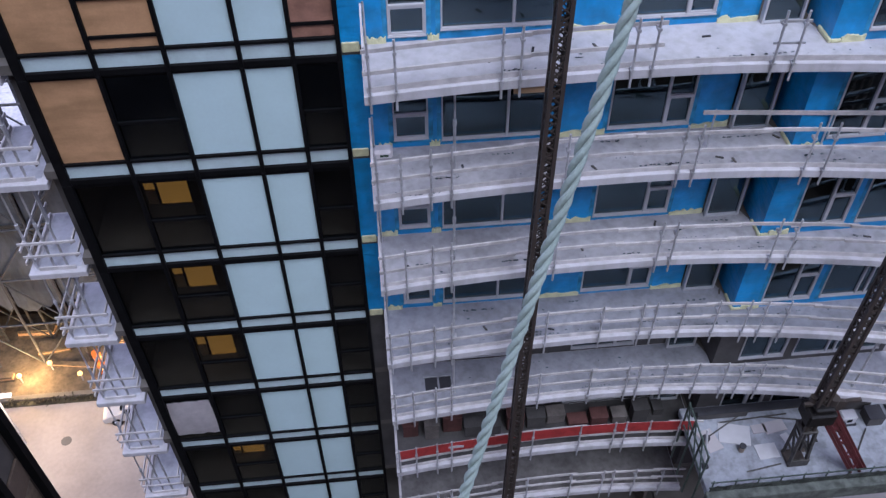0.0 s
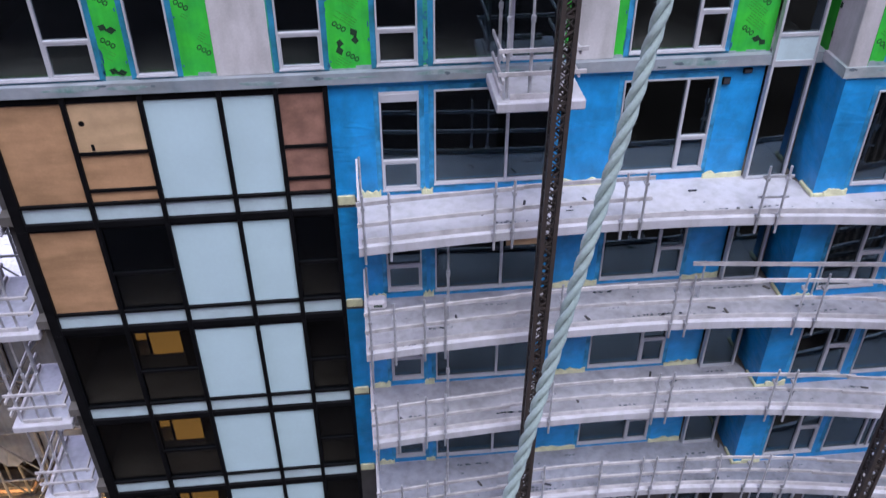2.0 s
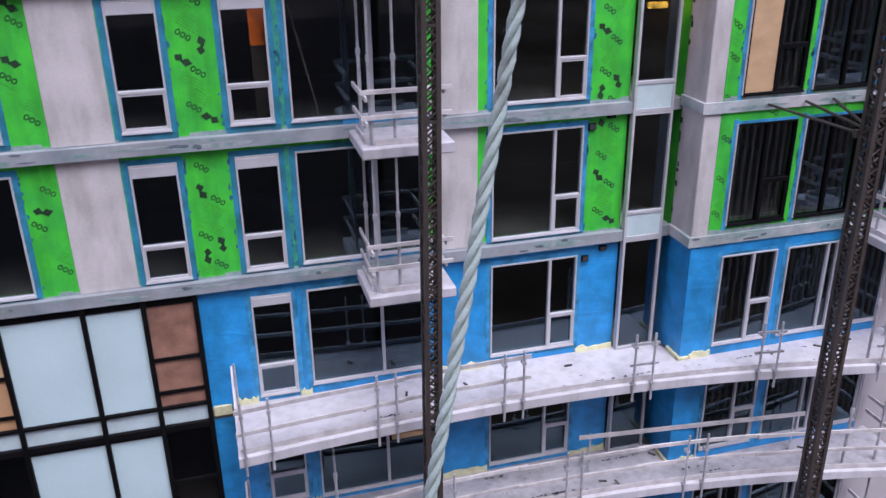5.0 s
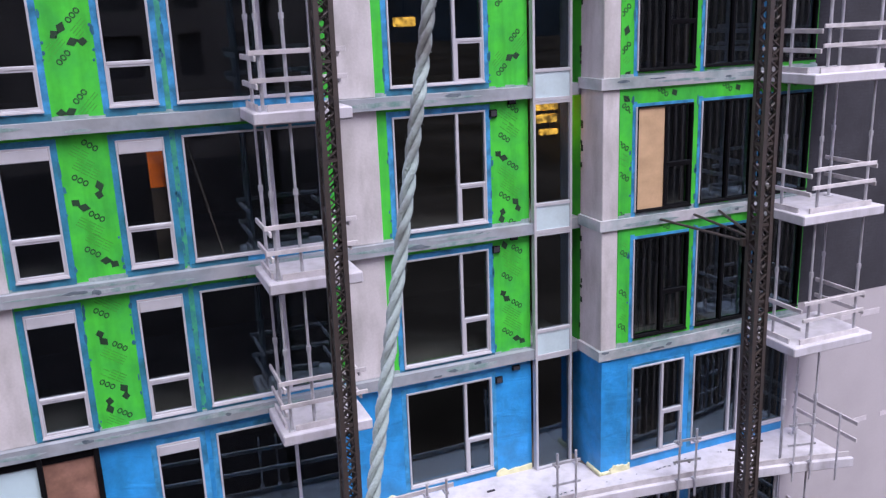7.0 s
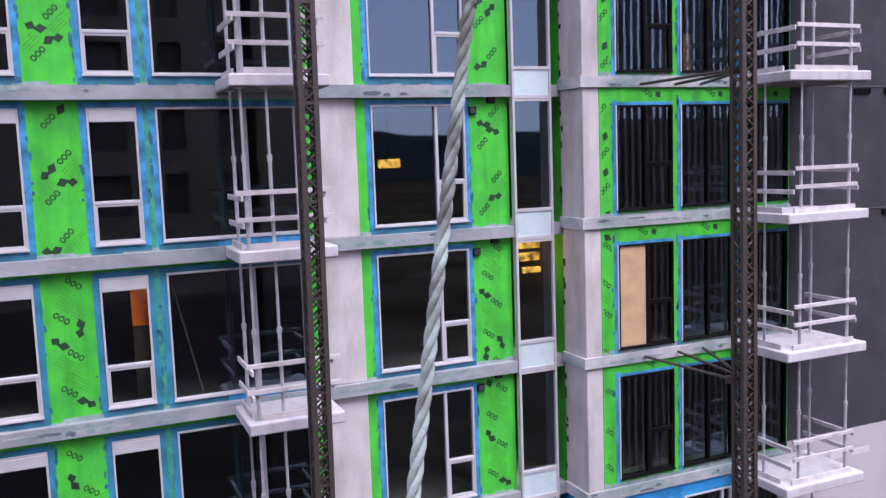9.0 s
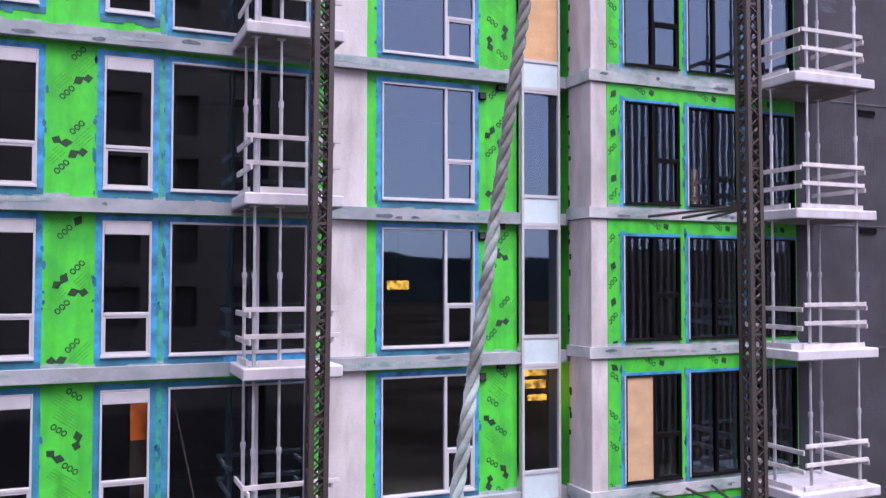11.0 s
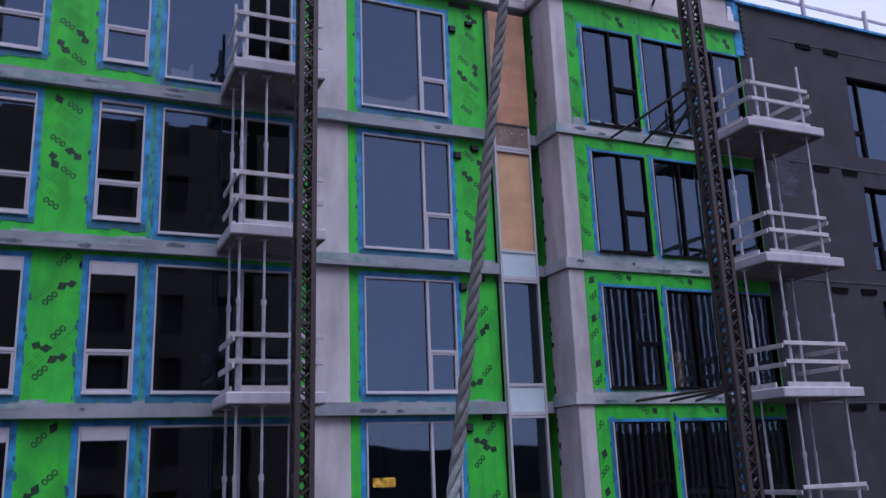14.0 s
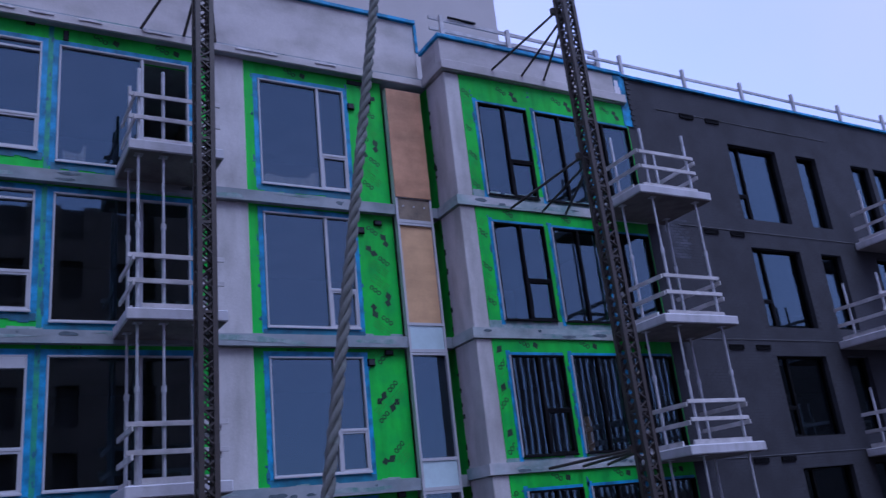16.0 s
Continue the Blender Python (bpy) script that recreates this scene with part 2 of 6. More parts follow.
FOAM = mat("yellow_insulation", (0.68, 0.67, 0.42), 0.9, vary=0.1, scale=6, fine=40, bump=0.3)
ROPE = mat("rope_fibre", (0.34, 0.42, 0.40), 0.95, vary=0.12, scale=14, fine=420, bump=0.22, tint=(0.27, 0.34, 0.325))
def shade_up(m, z0, z1, shade_rgb):
    """Shade put into a rope's colour: patchy brown-grey that thickens from z0 to z1."""
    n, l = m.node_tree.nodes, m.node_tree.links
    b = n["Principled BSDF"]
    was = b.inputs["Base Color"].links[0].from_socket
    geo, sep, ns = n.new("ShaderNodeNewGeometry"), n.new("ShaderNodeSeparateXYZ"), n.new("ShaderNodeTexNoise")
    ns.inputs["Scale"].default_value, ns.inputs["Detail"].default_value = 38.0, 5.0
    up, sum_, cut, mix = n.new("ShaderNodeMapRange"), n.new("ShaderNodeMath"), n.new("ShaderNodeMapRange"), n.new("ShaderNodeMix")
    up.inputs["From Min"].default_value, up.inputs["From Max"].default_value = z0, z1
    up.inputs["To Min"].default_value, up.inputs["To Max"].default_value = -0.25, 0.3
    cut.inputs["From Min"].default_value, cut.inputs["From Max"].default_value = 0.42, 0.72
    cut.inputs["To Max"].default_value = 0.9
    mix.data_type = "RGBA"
    mix.inputs[7].default_value = (*shade_rgb, 1)
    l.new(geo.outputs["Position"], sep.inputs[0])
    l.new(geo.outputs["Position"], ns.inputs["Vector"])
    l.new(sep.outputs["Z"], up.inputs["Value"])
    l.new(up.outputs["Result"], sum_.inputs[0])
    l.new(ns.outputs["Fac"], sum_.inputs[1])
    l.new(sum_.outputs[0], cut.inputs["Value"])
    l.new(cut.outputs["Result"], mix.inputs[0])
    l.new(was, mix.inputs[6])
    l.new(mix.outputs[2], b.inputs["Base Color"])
# the less lit upper length is darkened in the rope's colour
shade_up(ROPE, 9.47, 10.1, (0.105, 0.104, 0.1))
GROUND = mat("yard_ground", (0.36, 0.31, 0.28), 0.95, vary=0.12, scale=0.25, fine=4, bump=0.2)
SITE = mat("site_ground", (0.085, 0.06, 0.042), 0.95, vary=0.2, scale=0.2, fine=3, bump=0.2, spec=0.0)
HILLS = mat("far_woods", (0.035, 0.045, 0.05), 0.95, vary=0.3, scale=0.01, fine=0.05, bump=0.1, spec=0.0)
DARKGROUND = mat("dark_ground", (0.06, 0.044, 0.032), 0.95, vary=0.3, scale=0.02, fine=0.15, bump=0.2, stain=0.4, streak=(0.02, 0.02, 0.02), spec=0.0)
VERGE = mat("dark_verge_foliage", (0.05, 0.045, 0.028), 0.9, vary=0.3, scale=3, fine=20)
ORANGEPAINT = mat("orange_plastic", (0.75, 0.19, 0.03), 0.5, vary=0.1, scale=4, fine=30)
DIRT = mat("brown_dirt", (0.13, 0.10, 0.07), 0.95, vary=0.3, scale=0.9, fine=5, bump=0.5, tint=(0.045, 0.035, 0.025), stain=0.3)
GLASS = glazing("clear_glazing", (0.43, 0.42, 0.4), 0.108)
# lamplight on the orange board, put in as emission
ORANGE = glow("orange_lit_board", (1.0, 0.22, 0.025), 0.4, 2.0)
AMBER = glow("amber_globe", (1.0, 0.6, 0.18), 0.8)
AMBERTUBE = glow("amber_tube", (1.0, 0.6, 0.09), 1.4, 9.0)
# lamplight on the amber boards, put in as emission
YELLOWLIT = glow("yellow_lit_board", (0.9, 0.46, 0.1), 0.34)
REARBROWN = mat("rear_facade_brown", (0.185, 0.135, 0.1), 0.85, vary=0.15, scale=0.5, fine=8, bump=0.1)
FINDULL = mat("dull_fin_paint", (0.36, 0.28, 0.22), 0.6, vary=0.12, scale=2, fine=10)
OPPOSITE = mat("opposite_facade_brown", (0.07, 0.055, 0.045), 0.85, vary=0.2, scale=0.4, fine=6, bump=0.1)
REARCORE = mat("rear_rooms_brown", (0.11, 0.085, 0.07), 0.85, vary=0.2, scale=0.5, fine=8, bump=0.1)
REARWALL = mat("rear_wall_dark", (0.07, 0.053, 0.043), 0.85, vary=0.2, scale=0.5, fine=8, bump=0.1)

# ---- mesh helpers ----
def box(bm, x0, x1, y0, y1, z0, z1, bevel=0.0):
    v = [bm.verts.new(c) for c in ((x0, y0, z0), (x1, y0, z0), (x1, y1, z0), (x0, y1, z0), (x0, y0, z1), (x1, y0, z1), (x1, y1, z1), (x0, y1, z1))]
    fs = [bm.faces.new([v[i] for i in f]) for f in ((0, 3, 2, 1), (4, 5, 6, 7), (0, 1, 5, 4), (1, 2, 6, 5), (2, 3, 7, 6), (3, 0, 4, 7))]
    if bevel:
        bmesh.ops.bevel(bm, geom=list({e for f in fs for e in f.edges}), offset=bevel, segments=1, affect="EDGES")
    return bm

def boxes(*bs, bevel=0.0):
    bm = bmesh.new()
    for b in bs:
        box(bm, *b, bevel=bevel)
    return bm

def tube(bm, a, b, r, n=6):
    a, b = Vector(a), Vector(b)
    d = (b - a).normalized()
    u = d.orthogonal().normalized()
    w = d.cross(u)
    rings = [[bm.verts.new(p + u * (r * math.cos(2 * math.pi * k / n)) + w * (r * math.sin(2 * math.pi * k / n))) for k in range(n)] for p in (a, b)]
    for k in range(n):
        bm.faces.new((rings[0][k], rings[0][(k + 1) % n], rings[1][(k + 1) % n], rings[1][k]))
    bm.faces.new(rings[0][::-1])
    bm.faces.new(rings[1])
    return bm

def strut(bm, a, b, w, h):
    """A square bar from a to b."""
    a, b = Vector(a), Vector(b)
    d = (b - a).normalized()
    s = d.cross(Vector((0, 0, 1)))
    s = s.normalized() if s.length > 1e-3 else Vector((1, 0, 0))
    t = s.cross(d).normalized()
    v = [bm.verts.new(p + s * (i * w / 2) + t * (j * h / 2)) for p in (a, b) for i, j in ((-1, -1), (1, -1), (1, 1), (-1, 1))]
    for f in ((3, 2, 1, 0), (4, 5, 6, 7), (0, 1, 5, 4), (1, 2, 6, 5), (2, 3, 7, 6), (3, 0, 4, 7)):
        bm.faces.new([v[i] for i in f])
    return bm

def mesh(name, bm, material):
    me = bpy.data.meshes.new(name)
    bmesh.ops.recalc_face_normals(bm, faces=bm.faces)
    bm.to_mesh(me)
    bm.free()
    me.materials.append(material)
    return me

def part(name, bm, material, parent, label="", at=None):
    ob = new(name, bm if isinstance(bm, bpy.types.Mesh) else mesh(name, bm, material))
    ob.parent = parent
    if at:
        ob.location = at
    return tagged(ob, label)

def thing(name, label, category, at=(0, 0, 0), group="", kind=""):
    ob = new(name)
    ob.empty_display_size = 0.2
    ob.location = at
    return tagged(ob, label, category, group, kind)

def solid(name, bm, material, label, category, at=(0, 0, 0), group="", kind=""):
    ob = new(name, mesh(name, bm, material))
    ob.location = at
    return tagged(ob, label, category, group, kind)

# ---- plan: metres, z = 0 at the floor of the blue storey ----
F = {-8: -22.4, -7: -19.6, -6: -16.8, -5: -13.98, -4: -11.15, -3: -8.52, -2: -5.64, -1: -2.83, 0: -0.04, 1: 2.85, 2: 5.62, 3: 8.4, 4: 11.19, 5: 14.01, 6: 16.94, 7: 20.2}
# floor lines of the curtain wall, heads and sills of the windows, bay windows
C = {-8: -22.88, -7: -20.04, -6: -17.2, -5: -14.36, -4: -11.52, -3: -8.63, -2: -5.85, -1: -2.93, 0: -0.09, 1: 2.85}
HEAD_Z = {**{k: F[k] + 2.42 for k in range(-6, 0)}, 0: 2.389, 1: 5.217, 2: 8.033, 3: 10.861, 4: 13.634, 5: 16.598, 6: 19.617}
SILL = {**{k: F[k] + 0.2 for k in range(-6, 0)}, 0: 0.24, 1: 2.967, 2: 5.782, 3: 8.584, 4: 11.403, 5: 14.212, 6: 17.205}
SILL_NARROW = {**{k: F[k] + 0.28 for k in range(-6, 0)}, 0: 0.145, 1: 2.952, 2: 5.806, 3: 8.594, 4: 11.399, 5: 14.384, 6: 17.369}
BAY_HEAD = {**{k: F[k] + 2.44 for k in range(-6, 1)}, 1: 5.25, 2: 7.96, 3: 10.75, 4: 13.475, 5: 16.42, 6: 19.345}
BAY_SILL = {**{k: F[k] + 0.3 for k in range(-6, 1)}, 1: 3.09, 2: 5.83, 3: 8.66, 4: 11.41, 5: 14.22, 6: 17.06}
BAY_LIFT = {1: 0.04, 2: 0.08, 3: 0.12, 4: 0.1, 5: 0.0, 6: 0.0, 7: 0.0}
LOW, HIGH = range(-6, 1), range(1, 7)
GZ = -38.0
WEST, EAST, BAY = -12.75, 3.88, -0.97
BRICK_X, END_X = 9.32, 24.0

def wall(bm, x0, x1, z0, z1, y, holes, depth=0.22):
    """A wall with its front at y, with openings (x0, x1, z0, z1)."""
    xs = sorted({x0, x1, *(min(max(h[i], x0), x1) for h in holes for i in (0, 1))})
    zs = sorted({z0, z1, *(min(max(h[i], z0), z1) for h in holes for i in (2, 3))})
    for a, b in zip(xs, xs[1:]):
        run = None
        for c, d in zip(zs, zs[1:]):
            mx, mz = (a + b) / 2, (c + d) / 2
            if any(h[0] < mx < h[1] and h[2] < mz < h[3] for h in holes):
                if run:
                    box(bm, a, b, y, y + depth, *run)
                run = None
            else:
                run = (run[0], d) if run else (c, d)
        if run:
            box(bm, a, b, y, y + depth, *run)
    bmesh.ops.remove_doubles(bm, verts=bm.verts, dist=0.0005)
    return bm

WIN = {"e": (-12.27, -10.05), "w": (-9.366, -8.633), "n": (-6.737, -5.913), "l": (-4.908, -4.124), "m": (-3.826, -1.435), "c": (0.0, 1.93)}
RWIN = {"r1": (4.8, 6.16), "r2": (6.39, 7.73), "r3": (7.9, 9.27)}
DOOR_LOW = (6.42, 9.1)

# floors and ceilings: one slab a storey, its edge showing on the facade
slabs = []
for k in range(-8, 8):
    bm = boxes((WEST, EAST, -0.15 if k > 0 else 0.0, 8.0, F[k] - 0.2, F[k] + 0.03), (EAST, BRICK_X, -0.15 if k > 0 else BAY, 8.0, F[k] - 0.2, F[k] + 0.03))
    if k > 0:
        slab = solid("floor_slab", boxes((3.95, BRICK_X, BAY - 0.05, -0.151, F[k] - 0.19 + BAY_LIFT[k], F[k] + 0.03 + BAY_LIFT[k])), CONC_BAY, "pale concrete bay slab with exposed edge", "floor slab", kind="structure")
        slabs.append((slab, 3.97, BRICK_X, BAY - 0.05, F[k] - 0.19 + BAY_LIFT[k], F[k] + 0.03 + BAY_LIFT[k], 16, 70 + k))
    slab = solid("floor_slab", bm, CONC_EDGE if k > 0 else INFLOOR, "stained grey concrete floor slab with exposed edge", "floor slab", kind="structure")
    if k > 0:
        slabs.append((slab, WEST + 0.1, 2.85, -0.15, F[k] - 0.2, F[k] + 0.03, 46, 40 + k))

def smears(slab, x0, x1, y, z0, z1, n, seed):
    """Dark membrane scraps and pale filler smears along a slab edge."""
    rnd = random.Random(seed)
    for name, m, many in (("dark_smear", GRIME, n // 4), ("primer_smear", PRIMER, n // 4)):
        bm = bmesh.new()
        for i in range(many):
            long = rnd.uniform(0.15, 0.9) if name != "dark_smear" else rnd.uniform(0.02, 0.22)
            r = rnd.uniform(0.012, 0.05) if name == "dark_smear" else rnd.uniform(0.02, 0.06)
            cx, cz = rnd.uniform(x0 + long, x1 - long), rnd.uniform(z0 + r, z1 - r)
            ring = [(cx + long * rnd.uniform(0.7, 1.2) * math.cos(t), min(max(cz + r * rnd.uniform(0.5, 1.3) * math.sin(t), z0 + 0.004), z1 - 0.004)) for t in (0.1, 0.7, 1.2, 1.9, 2.5, 3.1, 3.8, 4.4, 5.1, 5.7)]
            d = 0.003 + 0.0015 * rnd.random() + (0.002 if name == "dark_smear" else 0.0)
            lo = [bm.verts.new((u, y - d, v)) for u, v in ring]
            hi = [bm.verts.new((u, y + 0.001, v)) for u, v in ring]
            bm.faces.new(lo)
            for q in range(10):
                bm.faces.new((lo[q], hi[q], hi[(q + 1) % 10], lo[(q + 1) % 10]))
        part(name, bm, m, slab)

for q in slabs:
    smears(*q)

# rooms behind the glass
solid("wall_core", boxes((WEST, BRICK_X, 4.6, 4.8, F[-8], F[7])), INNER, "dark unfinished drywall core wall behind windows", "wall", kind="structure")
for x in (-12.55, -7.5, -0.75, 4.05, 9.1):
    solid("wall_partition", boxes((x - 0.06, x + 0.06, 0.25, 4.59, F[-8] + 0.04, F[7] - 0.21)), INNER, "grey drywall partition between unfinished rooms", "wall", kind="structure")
solid("wall_rear", boxes((WEST, BRICK_X, 8.0, 8.3, GZ, 21.6)), PENT, "plain rear wall of the tower", "wall", kind="structure")

def opening(n, k):
    """An opening of storey k: x from, x to, sill, head."""
    if n in RWIN or n == "door":
        return (*(DOOR_LOW if n == "door" else RWIN[n]), BAY_SILL[k], BAY_HEAD[k])
    return (*WIN[n], (SILL if n in "mc" else SILL_NARROW)[k], HEAD_Z[k])

def prints(x0, x1, z0, z1, y, seed, tilt=-1, flip=False):
    """Printed marks on a sheathing board: rows of tilted rings with two-blade arrows, alternate rows upside down."""
    rnd = random.Random(seed)
    dark, word, pale = bmesh.new(), bmesh.new(), bmesh.new()
    def quad(bm, cx, cz, pts, ang):
        c, s = math.cos(ang), math.sin(ang)
        ps = [(cx + u * c - w * s, cz + u * s + w * c) for u, w in pts]
        if all(x0 + 0.01 < p[0] < x1 - 0.01 and z0 + 0.01 < p[1] < z1 - 0.01 for p in ps):
            lo = [bm.verts.new((p[0], y - 0.004, p[1])) for p in ps]
            hi = [bm.verts.new((p[0], y - 0.001, p[1])) for p in ps]
            bm.faces.new(lo)
            for i in range(4):
                bm.faces.new((lo[i], hi[i], hi[(i + 1) % 4], lo[(i + 1) % 4]))
    def logo(cx, cz, a):
        for q in range(3):
            du = (q - 1) * 0.096
            mx, mz = cx + du * math.cos(a), cz + du * math.sin(a)
            ring = [(r * math.cos(2 * math.pi * (n + 0.5) / 8), 1.2 * r * math.sin(2 * math.pi * (n + 0.5) / 8)) for r in (0.047, 0.026) for n in range(8)]
            for n in range(8):
                m = (n + 1) % 8
                quad(word, mx, mz, (ring[n], ring[m], ring[8 + m], ring[8 + n]), a)
        for q in range(4):
            off, e = -0.13 - 0.05 * q, rnd.uniform(0.05, 0.24)
            for piece in range(3):
                u0, u1 = -0.22 + piece * 0.15, -0.22 + piece * 0.15 + 0.13
                if u0 < e:
                    quad(pale, cx - off * math.sin(a), cz + off * math.cos(a), ((u0, -0.008), (u1, -0.008), (u1, 0.008), (u0, 0.008)), a)
    def arrow(ax, az, a):
        ax = min(max(ax, x0 + 0.17), x1 - 0.17)
        for turn, long in ((0.0, 0.19), (2.65, 0.15)):
            quad(dark, ax, az, ((-0.02, -0.012), (0.5 * long, -0.078), (long, 0.015), (0.45 * long, 0.072)), a + turn)
    wide, tall = x1 - x0, z1 - z0
    def mark(cx, cz, a, blades, way=1):
        logo(cx, cz, a)
        if blades:
            arrow(cx + way * 0.36 * math.cos(a), cz + way * 0.36 * math.sin(a), a + rnd.uniform(-0.9, 0.4))
    if tall < 0.7:
        x = x0 + 0.6 * rnd.random()
        while x < x1 - 0.5:
            logo(x + 0.2, (z0 + z1) / 2 + 0.05, -0.6 + 0.2 * rnd.random())
            if rnd.random() < 0.8:
                arrow(x + 0.5, (z0 + z1) / 2 - 0.05, rnd.uniform(-0.9, -0.3))
            x += 0.95 + 0.6 * rnd.random()
        return dark, word, pale
    a, row = tilt * (0.62 if tilt < 0 else 0.8), rnd.randrange(2)
    z = z1 - 0.12 - 0.3 * rnd.random()
    while z > z0:
        upside = (row % 2 == 1) != flip
        if wide > 0.6:
            cx = x0 + wide * (0.34 if upside else 0.62) + rnd.uniform(-0.05, 0.05)
            mark(cx, z, a + (math.pi if upside else 0.0), rnd.random() < 0.85, -1)
            z -= 0.56 + 0.12 * rnd.random()
        else:
            if rnd.random() < 0.55 or wide < 0.3:
                arrow(x0 + wide * rnd.uniform(0.35, 0.6), z, a + rnd.uniform(-0.2, 0.8))
            if wide > 0.25:
                logo(x0 + wide * rnd.uniform(0.2, 0.8), z - 0.25, a + math.pi * (row % 2))
            z -= 0.6 + 0.3 * rnd.random()
        row += 1
    return dark, word, pale

def clad(name, label, x0, x1, k, y, holes, material, printed):
    """One storey of sheathing board between x0 and x1."""
    z0, z1 = F[k] + 0.03, F[k + 1] - 0.2 + (BAY_LIFT.get(k + 1, 0.0) if y == BAY else 0.0)
    hs, holes = holes, [h[:2] for h in holes]
    ob = thing(name, label, "wall", (x0, y, z0), kind="structure")
    bm = wall(bmesh.new(), 0, x1 - x0, 0, z1 - z0, 0, [(a - x0, b - x0, c - z0, d - z0) for a, b, c, d in hs])
    part("sheathing", bm, material, ob)
    if printed:
        edges = [x0, *(v for h in sorted(holes) for v in h), x1]
        for i in range(0, len(edges), 2):
            a, b = edges[i], edges[i + 1]
            a += 0.14 if i else 0.0
            b -= 0.14 if i + 2 < len(edges) else 0.0
            if b - a > 0.2:
                dk, wd, pl = prints(a - x0, b - x0, 0, z1 - z0, 0, 31 * k + i + int(10 * x0), 1 if k in (3, 4) else -1, x0 > -1)
                part("printed_marks", dk, PRINT, ob, "dark printed arrows")
                part("printed_rings", wd, PRINT_MID, ob, "dark green printed rings")
                part("faint_print", pl, PRINT_PALE, ob, "faint printed lines")
        for a, b in holes:
            if b - a > 1.0:
                dk, wd, pl = prints(a - x0, b - x0, max(h[3] for h in hs) + 0.06 - z0, z1 - z0, 0, 17 * k + 3)
                part("printed_marks", dk, PRINT, ob, "dark printed arrows")
                part("printed_rings", wd, PRINT_MID, ob, "dark green printed rings")
                pl.free()
    if printed:
        rnd = random.Random(int(7 * x0) + k)
        bm, x = bmesh.new(), 0.0
        while x < x1 - x0 - 0.05:
            w = min(rnd.uniform(0.12, 0.5), x1 - x0 - x)
            box(bm, x, x + w, -0.0045 - 0.001 * rnd.random(), 0.0, 0.0, (0.15 if y < 0 else 0.05) + rnd.uniform(-0.03, 0.04))
            x += w
        part("primer_band", bm, PRIMER, ob, "smeared grey primer along the wall foot")
    if printed and x0 == -6.87:
        part("sealant_smear", boxes((0.0, 0.028, -0.0055, 0.0, 0.06, z1 - z0)), SMEAR, ob, "teal and green sealant smear beside the pier")
    if printed and y == 0:
        for a, b in zip(sorted(holes), sorted(holes)[1:]):
            if b[0] - a[1] < 0.5:
                part("sealant_smear", boxes((a[1] - x0 + 0.106, b[0] - x0 - 0.106, -0.0055, 0.0, 0.06, z1 - z0)), SMEAR, ob, "teal and green sealant smear between windows")
    if printed:
        rnd = random.Random(int(13 * x0) + 5 * k)
        bm = bmesh.new()
        for a, b in holes:
            for q in range(11):
                edge = rnd.choice((a - 0.12, b + 0.12)) - x0 + rnd.uniform(-0.025, 0.025)
                cz, r, long = rnd.uniform(0.1, z1 - z0 - 0.15), rnd.uniform(0.012, 0.036), rnd.choice((1.0, 1.6, 2.5, 4.5))
                if 0.06 < edge < x1 - x0 - 0.06:
                    ring = [(edge + r * rnd.uniform(0.5, 1.3) * math.cos(t), cz + long * r * rnd.uniform(0.6, 1.2) * math.sin(t)) for t in (0, 0.8, 1.6, 2.3, 3.1, 3.9, 4.7, 5.5)]
                    lo = [bm.verts.new((u, -0.0085, v)) for u, v in ring]
                    hi = [bm.verts.new((u, -0.0005, v)) for u, v in ring]
                    bm.faces.new(lo)
                    for i in range(8):
                        bm.faces.new((lo[i], hi[i], hi[(i + 1) % 8], lo[(i + 1) % 8]))
        part("sealant_spots", bm, TEAL, ob, "dark sealant spots beside the tape")
        if y < 0:
            for a, b, c, d in hs[:2]:
                part("reveal_strip", boxes((a - x0 - 0.03, a - x0, -0.03, -0.0065, c - z0, d - z0)), WHITE, ob, "pale reveal strip at the window jamb")
    # tape round each opening
    for a, b, lo, hi in (hs if material is not DARKWALL else ()):
        lo, hi, w = lo - z0, hi - z0, 0.105 if y == 0 else 0.1
        a, b = a - x0, b - x0
        bm = boxes((a - w, a, -0.006, 0.0, lo - w, hi + w))
        if y == 0:
            for q in ((b, b + w, -0.006, 0.0, lo - w, hi + w), (a, b, -0.006, 0.0, hi, hi + w), (a, b, -0.006, 0.0, lo - w, lo)):
                box(bm, *q)
        else:
            box(bm, a, b, -0.006, 0.0, hi, hi + 0.06)
        if y == 0 and material is GREEN:
            sm, x = bmesh.new(), a - 0.08
            while x < b + 0.08:
                w2 = min(rnd.uniform(0.08, 0.3), b + 0.1 - x)
                box(sm, x, x + w2, -0.0095 - 0.001 * rnd.random(), -0.0062, max(0.004, lo - rnd.uniform(0.13, 0.2)), lo - rnd.uniform(0.03, 0.05))
                x += w2
            part("sill_membrane", sm, TEAL, ob, "dark teal membrane patch under the sill")
        part("membrane_tape", bm, TAPE_TEAL if material is GREEN and a + x0 < -1.4 and k < 3 else TAPE, ob, "blue self-adhesive membrane strip round the opening")
    return ob

def pier(x0, x1, k, y0=-0.03, y1=0.3):
    solid("wall_pier", boxes((x0, x1, y0, y1, F[k] + 0.03, F[k + 1] - 0.2 + (BAY_LIFT[k + 1] if y0 == BAY else 0.0)), bevel=0.015), CONC, "bare grey concrete pier between sheathed walls", "wall", kind="structure")

